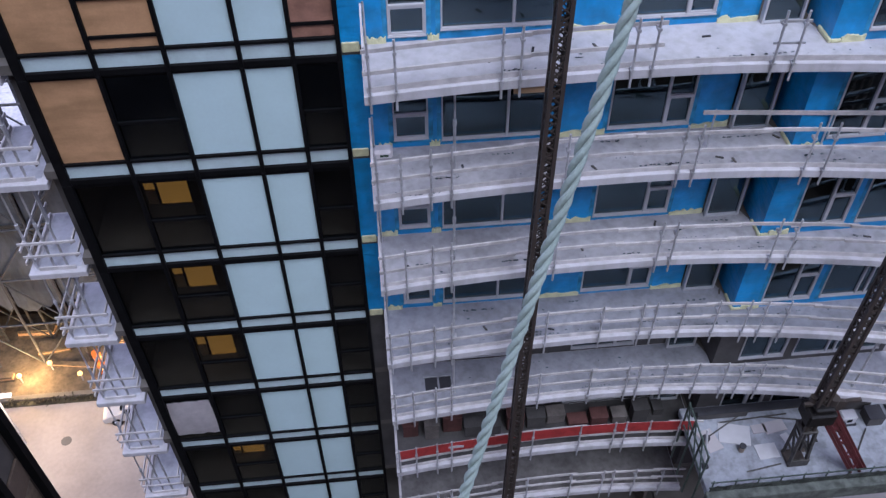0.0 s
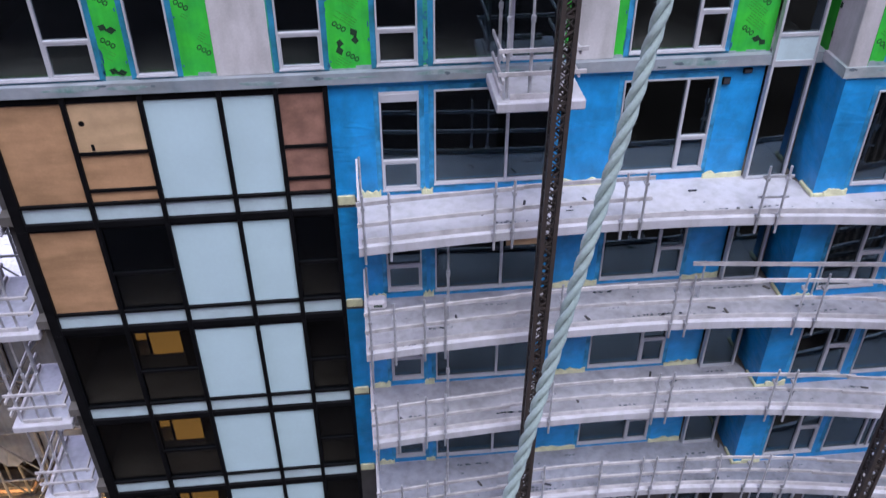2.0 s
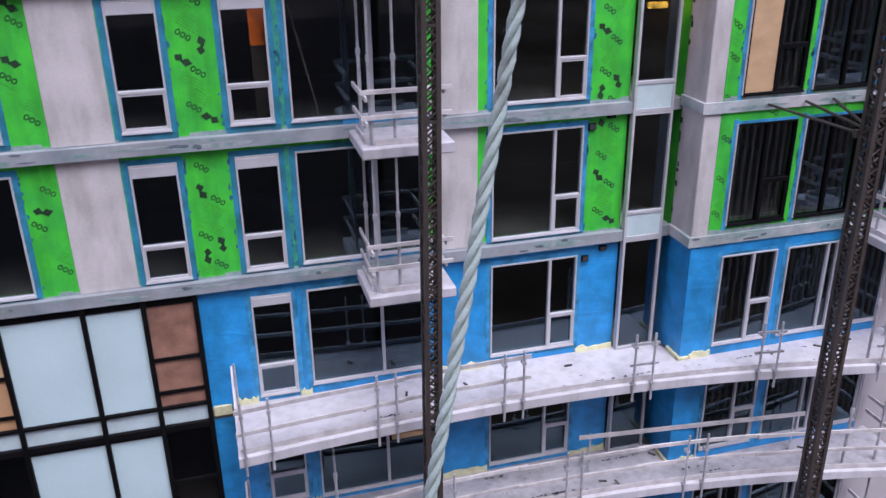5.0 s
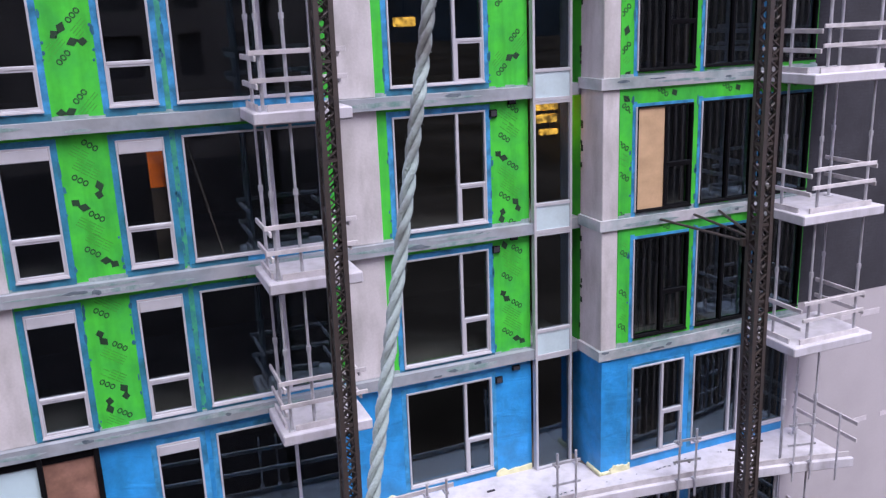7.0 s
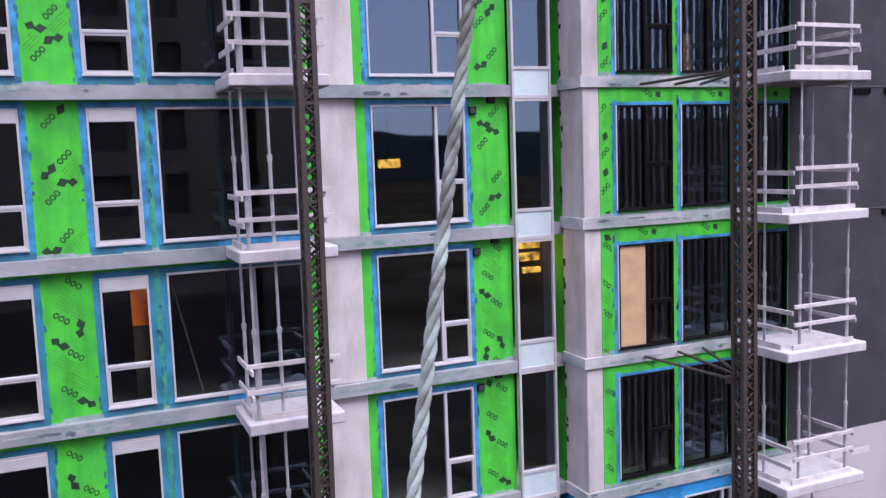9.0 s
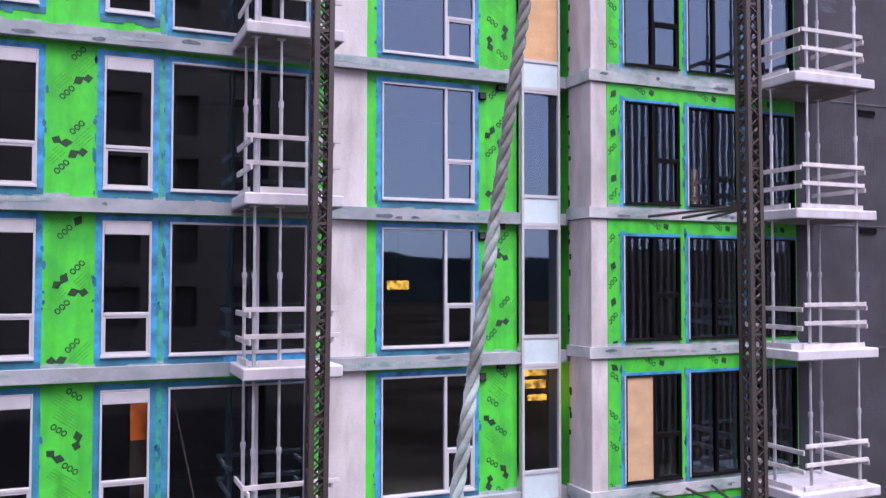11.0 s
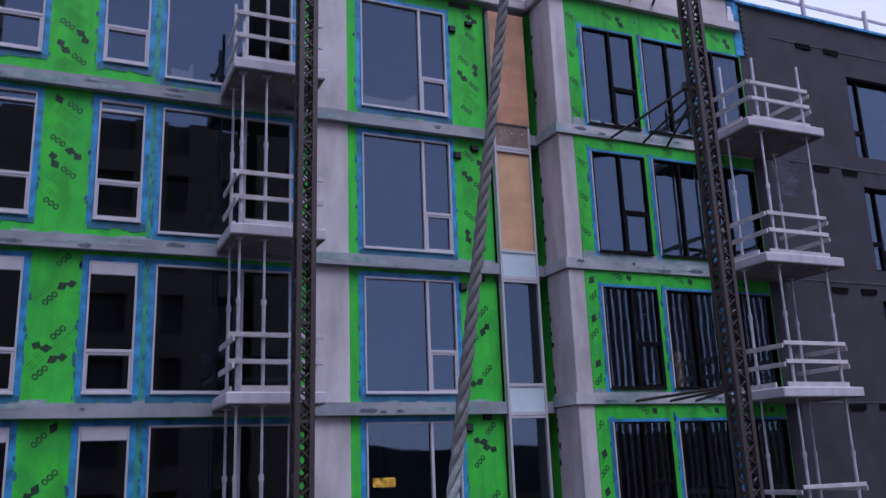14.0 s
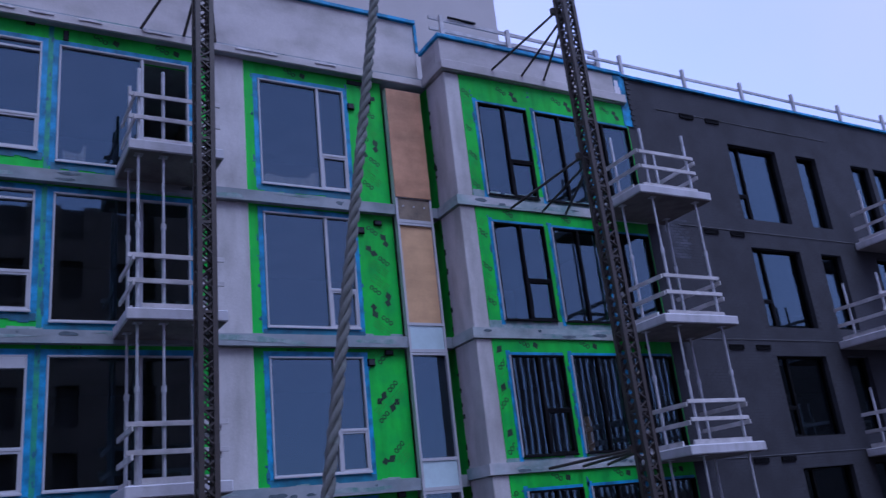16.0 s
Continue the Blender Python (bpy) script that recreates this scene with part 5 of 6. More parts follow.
SCAF = mat("dull_scaffold_steel", (0.075, 0.075, 0.082), 0.7, metal=0.2, vary=0.2, scale=4, fine=30)
def scaffold(x0, n, bay, y, z0, lifts, lift):
    ob = thing("scaffold", "grey steel shoring scaffold with cross bracing beside the yard", "scaffold", (x0, y, z0))
    for row in (0.0, 2.2):
        for i in range(n + 1):
            part("standard", tube(bmesh.new(), (i * bay, row, 0), (i * bay, row, lifts * lift), 0.09), SCAF, ob)
        for j in range(1, lifts + 1):
            part("ledger", tube(bmesh.new(), (0, row, j * lift), (n * bay, row, j * lift), 0.08), SCAF, ob)
        for i in range(n):
            for j in range(lifts):
                a, b = (0, 1) if (i + j) % 2 else (1, 0)
                part("brace", tube(bmesh.new(), ((i + a) * bay, row, j * lift + 0.1), ((i + b) * bay, row, (j + 1) * lift - 0.1), 0.06), SCAF, ob)
    for j in range(3, lifts, 2):
        part("platform", boxes((0, n * bay, 0.1, 2.1, j * lift + 0.09, j * lift + 0.16)), DIRT, ob, "dark weathered plank platform")
    return ob
scaffold(-56.0, 13, 3.0, 22.4, GZ, 4, 4.2)
scaffold(-44.6, 12, 2.4, 25.2, GZ, 4, 4.0)
scaffold(-52.0, 12, 3.0, 23.6, -20.9, 2, 3.4)
SHADE = mat("grey_backing_sheet", (0.22, 0.235, 0.27), 0.8, vary=0.2, scale=0.35, fine=2.5, bump=0.3, tint=(0.11, 0.115, 0.135), stain=0.2)
FORM = mat("pale_formwork", (0.7, 0.69, 0.73), 0.8, vary=0.1, scale=0.5, fine=4, bump=0.2, stain=0.2)
# added sheets that stand for the grey building behind the scaffold
rnd = random.Random(41)
for i in range(13):
    x, bm = -56.0 + 3.0 * i, bmesh.new()
    rows = [[bm.verts.new((x + 0.04 + 2.92 * p / 6, 22.62 + 0.12 * rnd.random(), GZ + 5.6 + (rnd.uniform(-0.8, 0.8) if q == 0 else 0.0) + 11.2 * q / 8)) for p in range(7)] for q in range(9)]
    for r0, r1 in zip(rows, rows[1:]):
        for p in range(6):
            bm.faces.new((r0[p], r0[p + 1], r1[p + 1], r1[p]))
    bmesh.ops.solidify(bm, geom=list(bm.faces), thickness=0.01)
    solid("debris_sheet", bm, SHADE, "grey sheet added as backdrop behind the scaffold tubes", "debris sheet", group="debris sheets")
form = thing("formwork_deck", "pale formwork deck on the shoring scaffold", "deck", (0, 0, -21.1), kind="structure")
rnd = random.Random(17)
for i in range(12):
    for j in range(8):
        x, y = -56.0 + 3.4 * i, 22.0 + 2.6 * j
        part("panel", boxes((x, x + 3.38, y, y + 2.58, 0.0, 0.12 + 0.03 * rnd.random())), FORM if rnd.random() < 0.8 else BALC, form)
part("beam", boxes((-56.0, -15.4, 21.9, 22.1, -0.25, 0.0)), SCAF, form)
rail = thing("deck_edge_guardrail", "grey tube guardrail on the formwork deck edge", "guardrail", (0, 22.1, -20.97))
for i in range(21):
    part("post", tube(bmesh.new(), (-56.0 + 2.0 * i, 0, 0), (-56.0 + 2.0 * i, 0, 1.3), 0.05), SCAF, rail)
for z in (0.6, 1.2):
    part("rail", tube(bmesh.new(), (-56.0, 0, z), (-16.0, 0, z), 0.045), SCAF, rail)
rnd = random.Random(29)
for i in range(14):
    w, d, h = rnd.uniform(0.6, 2.4), rnd.uniform(0.4, 1.2), rnd.uniform(0.3, 1.1)
    ob = thing("formwork_stack", "stack of grey formwork panels on the pale deck", "formwork stack", (rnd.uniform(-38, -18), rnd.uniform(23.5, 36), -20.95), "formwork stacks")
    for q in range(3):
        part("panel", boxes((-w / 2 + 0.04 * q, w / 2 - 0.03 * q, -d / 2, d / 2, h * q / 3, h * (q + 0.85) / 3)), rnd.choice((SCREED, TIMBER, INFLOOR)), ob)
    ob.rotation_euler = (0, 0, rnd.uniform(-0.6, 0.6))

def work_lamp(x, y, z):
    ob = thing("work_lamp", "glowing amber work lamp on a short stand", "lamp", (x, y, z), "yard work lamps")
    part("stand", tube(bmesh.new(), (0, 0, 0), (0, 0, 0.7), 0.05), STEEL, ob)
    bm = bmesh.new()
    bmesh.ops.create_icosphere(bm, subdivisions=2, radius=0.17, matrix=Matrix.Translation((0, 0, 0.84)))
    part("globe", bm, AMBER, ob, "glowing amber globe")
for p in ((-30.2, 20.9), (-26.2, 20.7), (-24.6, 20.9), (-28.4, 21.8), (-22.5, 21.6), (-33.0, 21.6)):
    work_lamp(p[0], p[1], GZ)
for p in ((-29.5, 24.4), (-23.0, 25.2)):
    work_lamp(p[0], p[1], GZ + 8.6)
for i, (p, e) in enumerate((((-27.5, 14.5, GZ + 6.0), 920), ((-29.5, 21.0, GZ + 1.3), 520), ((-23.5, 21.6, GZ + 1.3), 400))):
    lamp = new("yard_light", bpy.data.lights.new("yard_light", "POINT"))
    lamp.data.energy, lamp.data.color, lamp.data.shadow_soft_size = e, (1.0, 0.72, 0.48) if i == 0 else (1.0, 0.58, 0.22), 0.5
    lamp.location = p

def street_lamp(x, y, z):
    ob = thing("street_lamp", "slim grey street lamp beside the yard", "street lamp", (x, y, z))
    part("pole", tube(bmesh.new(), (0, 0, 0), (0, 0, 5.2), 0.07, 8), STEEL, ob)
    part("arm", tube(bmesh.new(), (0, 0, 5.15), (0.5, 0, 5.25), 0.05), STEEL, ob)
    part("lamp_head", boxes((0.2, 0.95, -0.16, 0.16, 5.2, 5.34), bevel=0.04), WHITE, ob)
street_lamp(-28.9, 16.1, GZ + 0.03)
solid("verge", boxes((-60, WEST - 0.3, 18.95, 19.38, GZ + 0.031, GZ + 0.09), bevel=0.02), VERGE, "dark planted verge along the yard edge", "verge", kind="structure")
rnd = random.Random(8)
for i in range(34):
    bm = bmesh.new()
    for j in range(26):
        c = Vector((rnd.gauss(0, 0.16), rnd.gauss(0, 0.12), abs(rnd.gauss(0.12, 0.1))))
        n = Vector((rnd.uniform(-1, 1), rnd.uniform(-1, 1), rnd.uniform(0.2, 1))).normalized()
        t = n.orthogonal().normalized() * 0.11
        b = n.cross(t)
        bm.faces.new([bm.verts.new(c + v) for v in (t, b * 0.5, -t, b * -0.5)])
    solid("shrub", bm, VERGE, "low dark shrub on the yard verge", "shrub", (-34 + 0.5 * i + rnd.uniform(-0.2, 0.2), 19.16, GZ + 0.09), "verge shrubs")
for x, y, hgt in ((-25.43, 22.24, 0.95), (-24.93, 21.3, 0.8)):
    b = thing("barrel", "orange traffic barrel under the scaffold", "barrel", (x, y, GZ + 0.06), "orange barrels")
    part("body", tube(bmesh.new(), (0, 0, 0.06), (0, 0, hgt), 0.28, 14), ORANGEPAINT, b)
    part("base", tube(bmesh.new(), (0, 0, 0), (0, 0, 0.06), 0.36, 14), BLACK, b)
    part("band", tube(bmesh.new(), (0, 0, 0.45), (0, 0, 0.57), 0.285, 14), WHITE, b)
for x, y, w, d, h in ((-31.4, 21.3, 1.3, 0.5, 0.5), (-27.1, 22.0, 3.2, 0.35, 0.3), (-28.6, 23.6, 2.2, 1.0, 0.5), (-23.6, 24.0, 1.8, 1.1, 0.7), (-30.0, 25.0, 2.6, 0.7, 0.9), (-26.0, 25.2, 1.5, 1.2, 1.1)):
    ob = thing("timber_stack", "stack of sawn timber under the scaffold", "timber stack", (x, y, GZ + 0.06), "timber stacks")
    for j in range(3):
        part("plank", boxes((-w / 2 + 0.05 * j, w / 2 - 0.04 * j, -d / 2, d / 2, h * j / 3, h * (j + 0.9) / 3), bevel=0.02), (DIRT, PLY, DIRT)[j], ob)
    ob.rotation_euler = (0, 0, rnd.uniform(-0.5, 0.5))

def car(x, y, z, turn):
    ob = thing("car", "white parked car beside the yard edge", "car", (x, y, z))
    ob.rotation_euler = (0, 0, turn)
    bm = bmesh.new()
    prof = ((-2.15, 0.35), (-2.2, 0.75), (-1.9, 0.95), (-1.1, 1.02), (-0.5, 1.5), (0.9, 1.52), (1.7, 1.1), (2.15, 1.0), (2.2, 0.4))
    sides = [[bm.verts.new((px, sy * (0.88 if pz < 1.2 else 0.72), pz)) for px, pz in prof] for sy in (-1, 1)]
    for i in range(len(prof)):
        j = (i + 1) % len(prof)
        bm.faces.new((sides[0][i], sides[0][j], sides[1][j], sides[1][i]))
    bm.faces.new(sides[0][::-1])
    bm.faces.new(sides[1])
    bmesh.ops.bevel(bm, geom=list(bm.edges), offset=0.05, segments=2, affect="EDGES")
    part("body", bm, WHITE, ob)
    for sy in (-1, 1):
        part("side_window", boxes((-0.75, 1.15, sy * 0.80 - 0.07, sy * 0.80 + 0.07, 1.08, 1.4), bevel=0.04), BLACK, ob)
        for wx in (-1.35, 1.35):
            w = part("wheel", tube(bmesh.new(), (wx, sy * 0.72, 0.33), (wx, sy * 0.92, 0.33), 0.33, 16), BLACK, ob)
            part("rim", tube(bmesh.new(), (wx, sy * 0.90, 0.33), (wx, sy * 0.935, 0.33), 0.2, 12), STEEL, w)
    part("windscreen", boxes((-0.98, -0.9, -0.6, 0.6, 1.08, 1.36)), BLACK, ob)
car(-22.0, 17.9, GZ + 0.03, 0.1)
solid("manhole_cover", tube(bmesh.new(), (-26.41, 16.05, GZ + 0.03), (-26.41, 16.05, GZ + 0.05), 0.33, 20), INFLOOR, "round dull manhole cover in the yard", "manhole cover")

# neighbouring block with vertical fins, and the wall behind the viewpoint
nb = thing("wall_neighbour", "dark neighbouring facade with vertical fins", "wall", kind="structure")
part("wall", boxes((-32, -20.2, -16.5, 4.0, GZ, -15.2)), REARWALL, nb)
for i in range(9):
    y = 3.8 - i * 2.1
    part("fin", boxes((-20.2, -19.85, y - 0.2, y + 0.2, GZ, -15.2), bevel=0.02), BLACK, nb)
    for k in range(5):
        z = GZ + 1.2 + 4.3 * k
        part("panel", boxes((-20.2, -20.1, y - 1.7, y - 0.35, z + 2.7, z + 4.2)), REARBROWN, nb, "brown-grey spandrel panel")
        part("pane", boxes((-20.2, -20.16, y - 1.7, y - 0.35, z, z + 2.6)), INFLOOR if (i + k) % 3 else BRONZE, nb, "dull grey-brown window pane")

# ---- deck at the foot of the second mast ----
DECKC = mat("deck_concrete_grey", (0.33, 0.35, 0.4), 0.85, vary=0.16, scale=1.1, fine=10, bump=0.2, tint=(0.22, 0.23, 0.26), stain=0.3)
FRAMEG = mat("greenish_steel", (0.085, 0.115, 0.1), 0.6, metal=0.3, vary=0.25, scale=8, fine=40)
DZ = -13.28
solid("deck", boxes((3.5, 13.0, -3.89, BAY - 0.002, DZ - 0.3, DZ), bevel=0.02), DECKC, "pale concrete landing deck at the mast foot", "deck", kind="structure")
bm = boxes((3.4, 13.0, -4.19, -3.89, DZ - 0.45, DZ + 0.12), bevel=0.02)
NET = mat("dirty_green_netting", (0.115, 0.13, 0.115), 0.9, vary=0.35, scale=3.5, fine=30, bump=0.4, tint=(0.05, 0.055, 0.05), stain=0.4, streak=(2.0, 2.0, 2.0))
solid("deck_upstand", bm, NET, "dark weathered upstand along the deck edge", "upstand", kind="structure")
MASTG = mat("weathered_grey_steel", (0.085, 0.08, 0.075), 0.6, metal=0.2, vary=0.3, scale=6, fine=40)
foot = thing("base_frame", "grey-green steel base section under the lattice mast", "base frame", (6.4, -3.04, DZ))
part("base_plate", boxes((-0.3, 0.3, -0.28, 0.28, 0.0, 0.09), bevel=0.02), MAST, foot)
part("buffer", boxes((-0.3, 0.3, -0.3, -0.22, 0.09, 0.36), bevel=0.015), MASTG, foot)
for sx in (-1, 1):
    for sy in (-1, 1):
        part("leg", strut(bmesh.new(), (sx * 0.25, sy * 0.22, 0.09), (sx * 0.19 - 0.22, sy * 0.18 - 0.12, 1.93), 0.085, 0.085), MASTG, foot)
    part("brace", strut(bmesh.new(), (sx * 0.26, -0.24, 0.4), (sx * 0.2 - 0.2, 0.06, 1.6), 0.05, 0.05), MASTG, foot)
    part("brace", strut(bmesh.new(), (-0.26, sx * 0.24, 1.5), (0.2, sx * 0.22, 0.5), 0.05, 0.05), MASTG, foot)
    for z in (0.65, 1.3):
        part("side_rail", strut(bmesh.new(), (sx * 0.25 - 0.03, -0.24, z), (sx * 0.25 - 0.03, 0.24, z), 0.05, 0.05), MASTG, foot)
part("collar", boxes((-0.46, 0.02, -0.36, 0.12, 1.9, 2.02), bevel=0.02), MASTG, foot)
OILY = mat("oily_black_steel", (0.012, 0.011, 0.011), 0.5, vary=0.3, scale=8, fine=40, bump=0.2, spec=0.3)
drive = thing("drive_unit", "dark oily drive unit clamped round the mast", "drive unit", (6.15, -3.2, -10.75))
part("housing", boxes((-0.34, 0.46, -0.34, 0.3, 0, 0.5), bevel=0.05), OILY, drive)
part("cover", boxes((-0.22, 0.36, -0.27, 0.25, 0.5, 0.72), bevel=0.05), OILY, drive)
part("motor", tube(bmesh.new(), (0.3, -0.05, 0.72), (0.3, -0.05, 0.98), 0.14, 12), MAST, drive)
part("motor", tube(bmesh.new(), (-0.2, 0.08, 0.72), (-0.2, 0.08, 0.92), 0.1, 12), MAST, drive)
part("bracket", boxes((-0.45, 1.15, -0.05, 0.05, 0.62, 0.72)), MAST, drive)
part("guide_wheel", tube(bmesh.new(), (0.55, -0.1, 0.6), (0.55, 0.02, 0.6), 0.2, 16), MAST, drive)
boom = thing("hoist_boom", "red painted lattice boom leaning down to the deck", "boom", (0, 0, 0))
A, B = Vector((6.42, -3.3, -10.45)), Vector((8.04, -3.66, DZ + 0.12))
for o in ((0.14, 0, 0.1), (-0.14, 0, 0.1), (0.14, 0, -0.1), (-0.14, 0, -0.1)):
    part("chord", strut(bmesh.new(), A + Vector(o), B + Vector(o), 0.085, 0.085), RED, boom)
part("cover_plate", strut(bmesh.new(), A + Vector((0.19, 0.02, 0.0)), B + Vector((0.19, 0.02, 0.0)), 0.03, 0.26), RED, boom)
for i in range(8):
    p, q = A.lerp(B, i / 8), A.lerp(B, (i + 1) / 8)
    sgn = 1 if i % 2 else -1
    part("lacing", strut(bmesh.new(), p + Vector((0.14 * sgn, 0, 0.1)), q + Vector((-0.14 * sgn, 0, 0.1)), 0.05, 0.05), RED, boom)
    part("lacing", strut(bmesh.new(), p + Vector((0.14, 0, 0.1 * sgn)), q + Vector((0.14, 0, -0.1 * sgn)), 0.05, 0.05), RED, boom)

def sheet(x, y, w, d, turn, material=WHITE, h=0.03):
    ob = solid("board", boxes((-w / 2, w / 2, -d / 2, d / 2, 0, h), bevel=0.006), material, "loose pale board lying on the deck", "board", (x, y, DZ), "boards on the deck")
    ob.rotation_euler = (0, 0, turn)
sheet(4.91, -2.06, 0.95, 0.7, -0.25)
sheet(5.72, -1.95, 0.45, 0.3, 0.05, PALE)
sheet(6.22, -1.92, 0.7, 0.4, 0.15, PALE)
sheet(5.7, -2.73, 0.65, 0.5, 0.05)
sheet(6.44, -2.36, 0.25, 0.35, 0.3)
sheet(4.1, -2.2, 0.5, 0.75, 0.3, PALE, 0.02)
for x, y, r in ((3.92, -2.24, 0.11), (4.93, -2.62, 0.09), (6.80, -2.75, 0.12)):
    b = thing("bucket", "dark grey plastic bucket on the deck", "bucket", (x, y, DZ), "buckets on the deck")
    part("pail", tube(bmesh.new(), (0, 0, 0), (0, 0, 0.26), r, 12), INNER, b)
    part("rim", tube(bmesh.new(), (0, 0, 0.25), (0, 0, 0.28), r + 0.012, 12), MORTAR, b)
# dark boxes for clutter; the 5.2 m one darkens the deck's back strip
for x, y, w, d, h in ((6.39, -1.21, 5.2, 0.25, 0.12), (4.71, -1.40, 1.6, 0.12, 0.3), (7.71, -1.50, 0.5, 0.4, 0.45), (8.95, -1.4, 0.9, 0.35, 0.6), (9.3, -1.95, 0.5, 0.5, 0.4), (8.15, -2.05, 0.3, 0.5, 0.3), (10.1, -1.7, 0.35, 1.2, 0.5), (7.07, -2.18, 0.3, 0.22, 0.3)):
    ob = thing("tool_crate", "dark box standing on the deck", "crate", (x, y, DZ), "dark crates on the deck")
    part("body", boxes((-w / 2, w / 2, -d / 2, d / 2, 0, h - 0.03), bevel=0.01), DARKWALL, ob)
    part("lid", boxes((-w / 2 - 0.01, w / 2 + 0.01, -d / 2 - 0.01, d / 2 + 0.01, h - 0.03, h), bevel=0.006), MORTAR, ob)
for x, y, a, ln in ((4.53, -1.83, 0.5, 1.5), (5.41, -3.27, 0.15, 1.1), (6.78, -1.71, -0.2, 1.8), (8.59, -2.79, 0.9, 1.3), (5.65, -1.56, 0.05, 2.2)):
    ob = solid("steel_tube", tube(bmesh.new(), (-ln / 2, 0, 0.025), (ln / 2, 0, 0.025), 0.025, 8), MASTG, "loose dark steel tube lying on the deck", "tube", (x, y, DZ), "loose tubes on the deck")
    ob.rotation_euler = (0, 0, a)
fence = thing("deck_guardrail", "greenish low guardrail along the deck edge", "guardrail", (0, -3.83, DZ))
for i in range(13):
    part("post", tube(bmesh.new(), (3.6 + 0.68 * i, 0, 0), (3.6 + 0.68 * i, 0, 0.55), 0.022), FRAMEG, fence)
rnd, bm = random.Random(6), bmesh.new()
rows = [[bm.verts.new((3.5 + 0.1 * i, -0.06 - 0.05 * rnd.random(), max(0.0, z + (rnd.uniform(-0.06, 0.05) if z else 0.0)))) for z in (0.0, 0.12, 0.26, 0.38)] for i in range(92)]
for r0, r1 in zip(rows, rows[1:]):
    for j in range(3):
        bm.faces.new((r0[j], r1[j], r1[j + 1], r0[j + 1]))
bmesh.ops.solidify(bm, geom=list(bm.faces), thickness=0.006)
part("debris_net", bm, NET, fence, "sagging dirty green debris net")
for z in (0.22, 0.5):
    part("rail", boxes((3.5, 12.6, -0.045, -0.022, z, z + 0.05)), FRAMEG, fence)
gen = thing("generator", "white boxy generator on the deck", "generator", (8.47, -1.94, DZ))
part("housing", boxes((-0.24, 0.24, -0.18, 0.18, 0.06, 0.42), bevel=0.04), WHITE, gen)
part("exhaust_grille", boxes((-0.08, 0.08, -0.185, -0.15, 0.2, 0.34)), BLACK, gen)
part("skid", boxes((-0.28, 0.28, -0.2, 0.2, 0.0, 0.06)), MORTAR, gen)
post = thing("scaffold_end_frame", "greenish scaffold end frame beside the deck", "scaffold", (3.32, 0.35, DZ))
for y in (-3.9, -3.3, -2.7, -2.1):
    part("standard", tube(bmesh.new(), (0, y, -1.6), (0, y, 1.5), 0.035), FRAMEG, post)
for z in (0.4, 0.95, 1.45):
    part("ledger", tube(bmesh.new(), (0, -3.9, z), (0, -2.1, z), 0.03), FRAMEG, post)
for i in range(3):
    part("brace", tube(bmesh.new(), (0.02, -3.9 + 0.6 * i, 0.0), (0.02, -3.3 + 0.6 * i, 1.4), 0.025), FRAMEG, post)

pole = thing("white_pole", "leaning white plastic pole with a dark foot on the deck", "pole", (3.66, -3.05, DZ))
part("tube", tube(bmesh.new(), (0, 0, 0.12), (-0.12, 0.35, 1.5), 0.035, 8), WHITE, pole)
part("foot", boxes((-0.1, 0.1, -0.1, 0.1, 0.0, 0.12), bevel=0.03), MORTAR, pole)

# red banner on the guardrail of one lower balcony
ban = thing("safety_banner", "red safety banner tied along a balcony guardrail", "banner", (0, 0, F[-5]))
part("cloth", ribbon(bmesh.new(), along(-5, -5.35, 3.65, -0.01, 30), 0.012, 0.84, 1.3), BANNER, ban)
part("label_patch", boxes((-3.9, -3.42, edge_y(-3.7, -5) - 0.03, edge_y(-3.7, -5) - 0.018, 1.02, 1.13)), WHITE, ban, "small white patch")
for x, w in ((-4.45, 0.36), (-4.03, 0.34)):
    h = thing("floor_hatch", "dark open service hatch in the balcony floor", "hatch", (x, -1.05, F[-4] + 0.05), "balcony floor hatches")
    part("opening", boxes((0, w, 0, 0.5, 0.001, 0.012)), MORTAR, h)
    part("rim", boxes((-0.03, w + 0.03, -0.03, 0.0, 0, 0.03)), STEEL, h)
    part("rim", boxes((-0.03, w + 0.03, 0.5, 0.53, 0, 0.03)), STEEL, h)

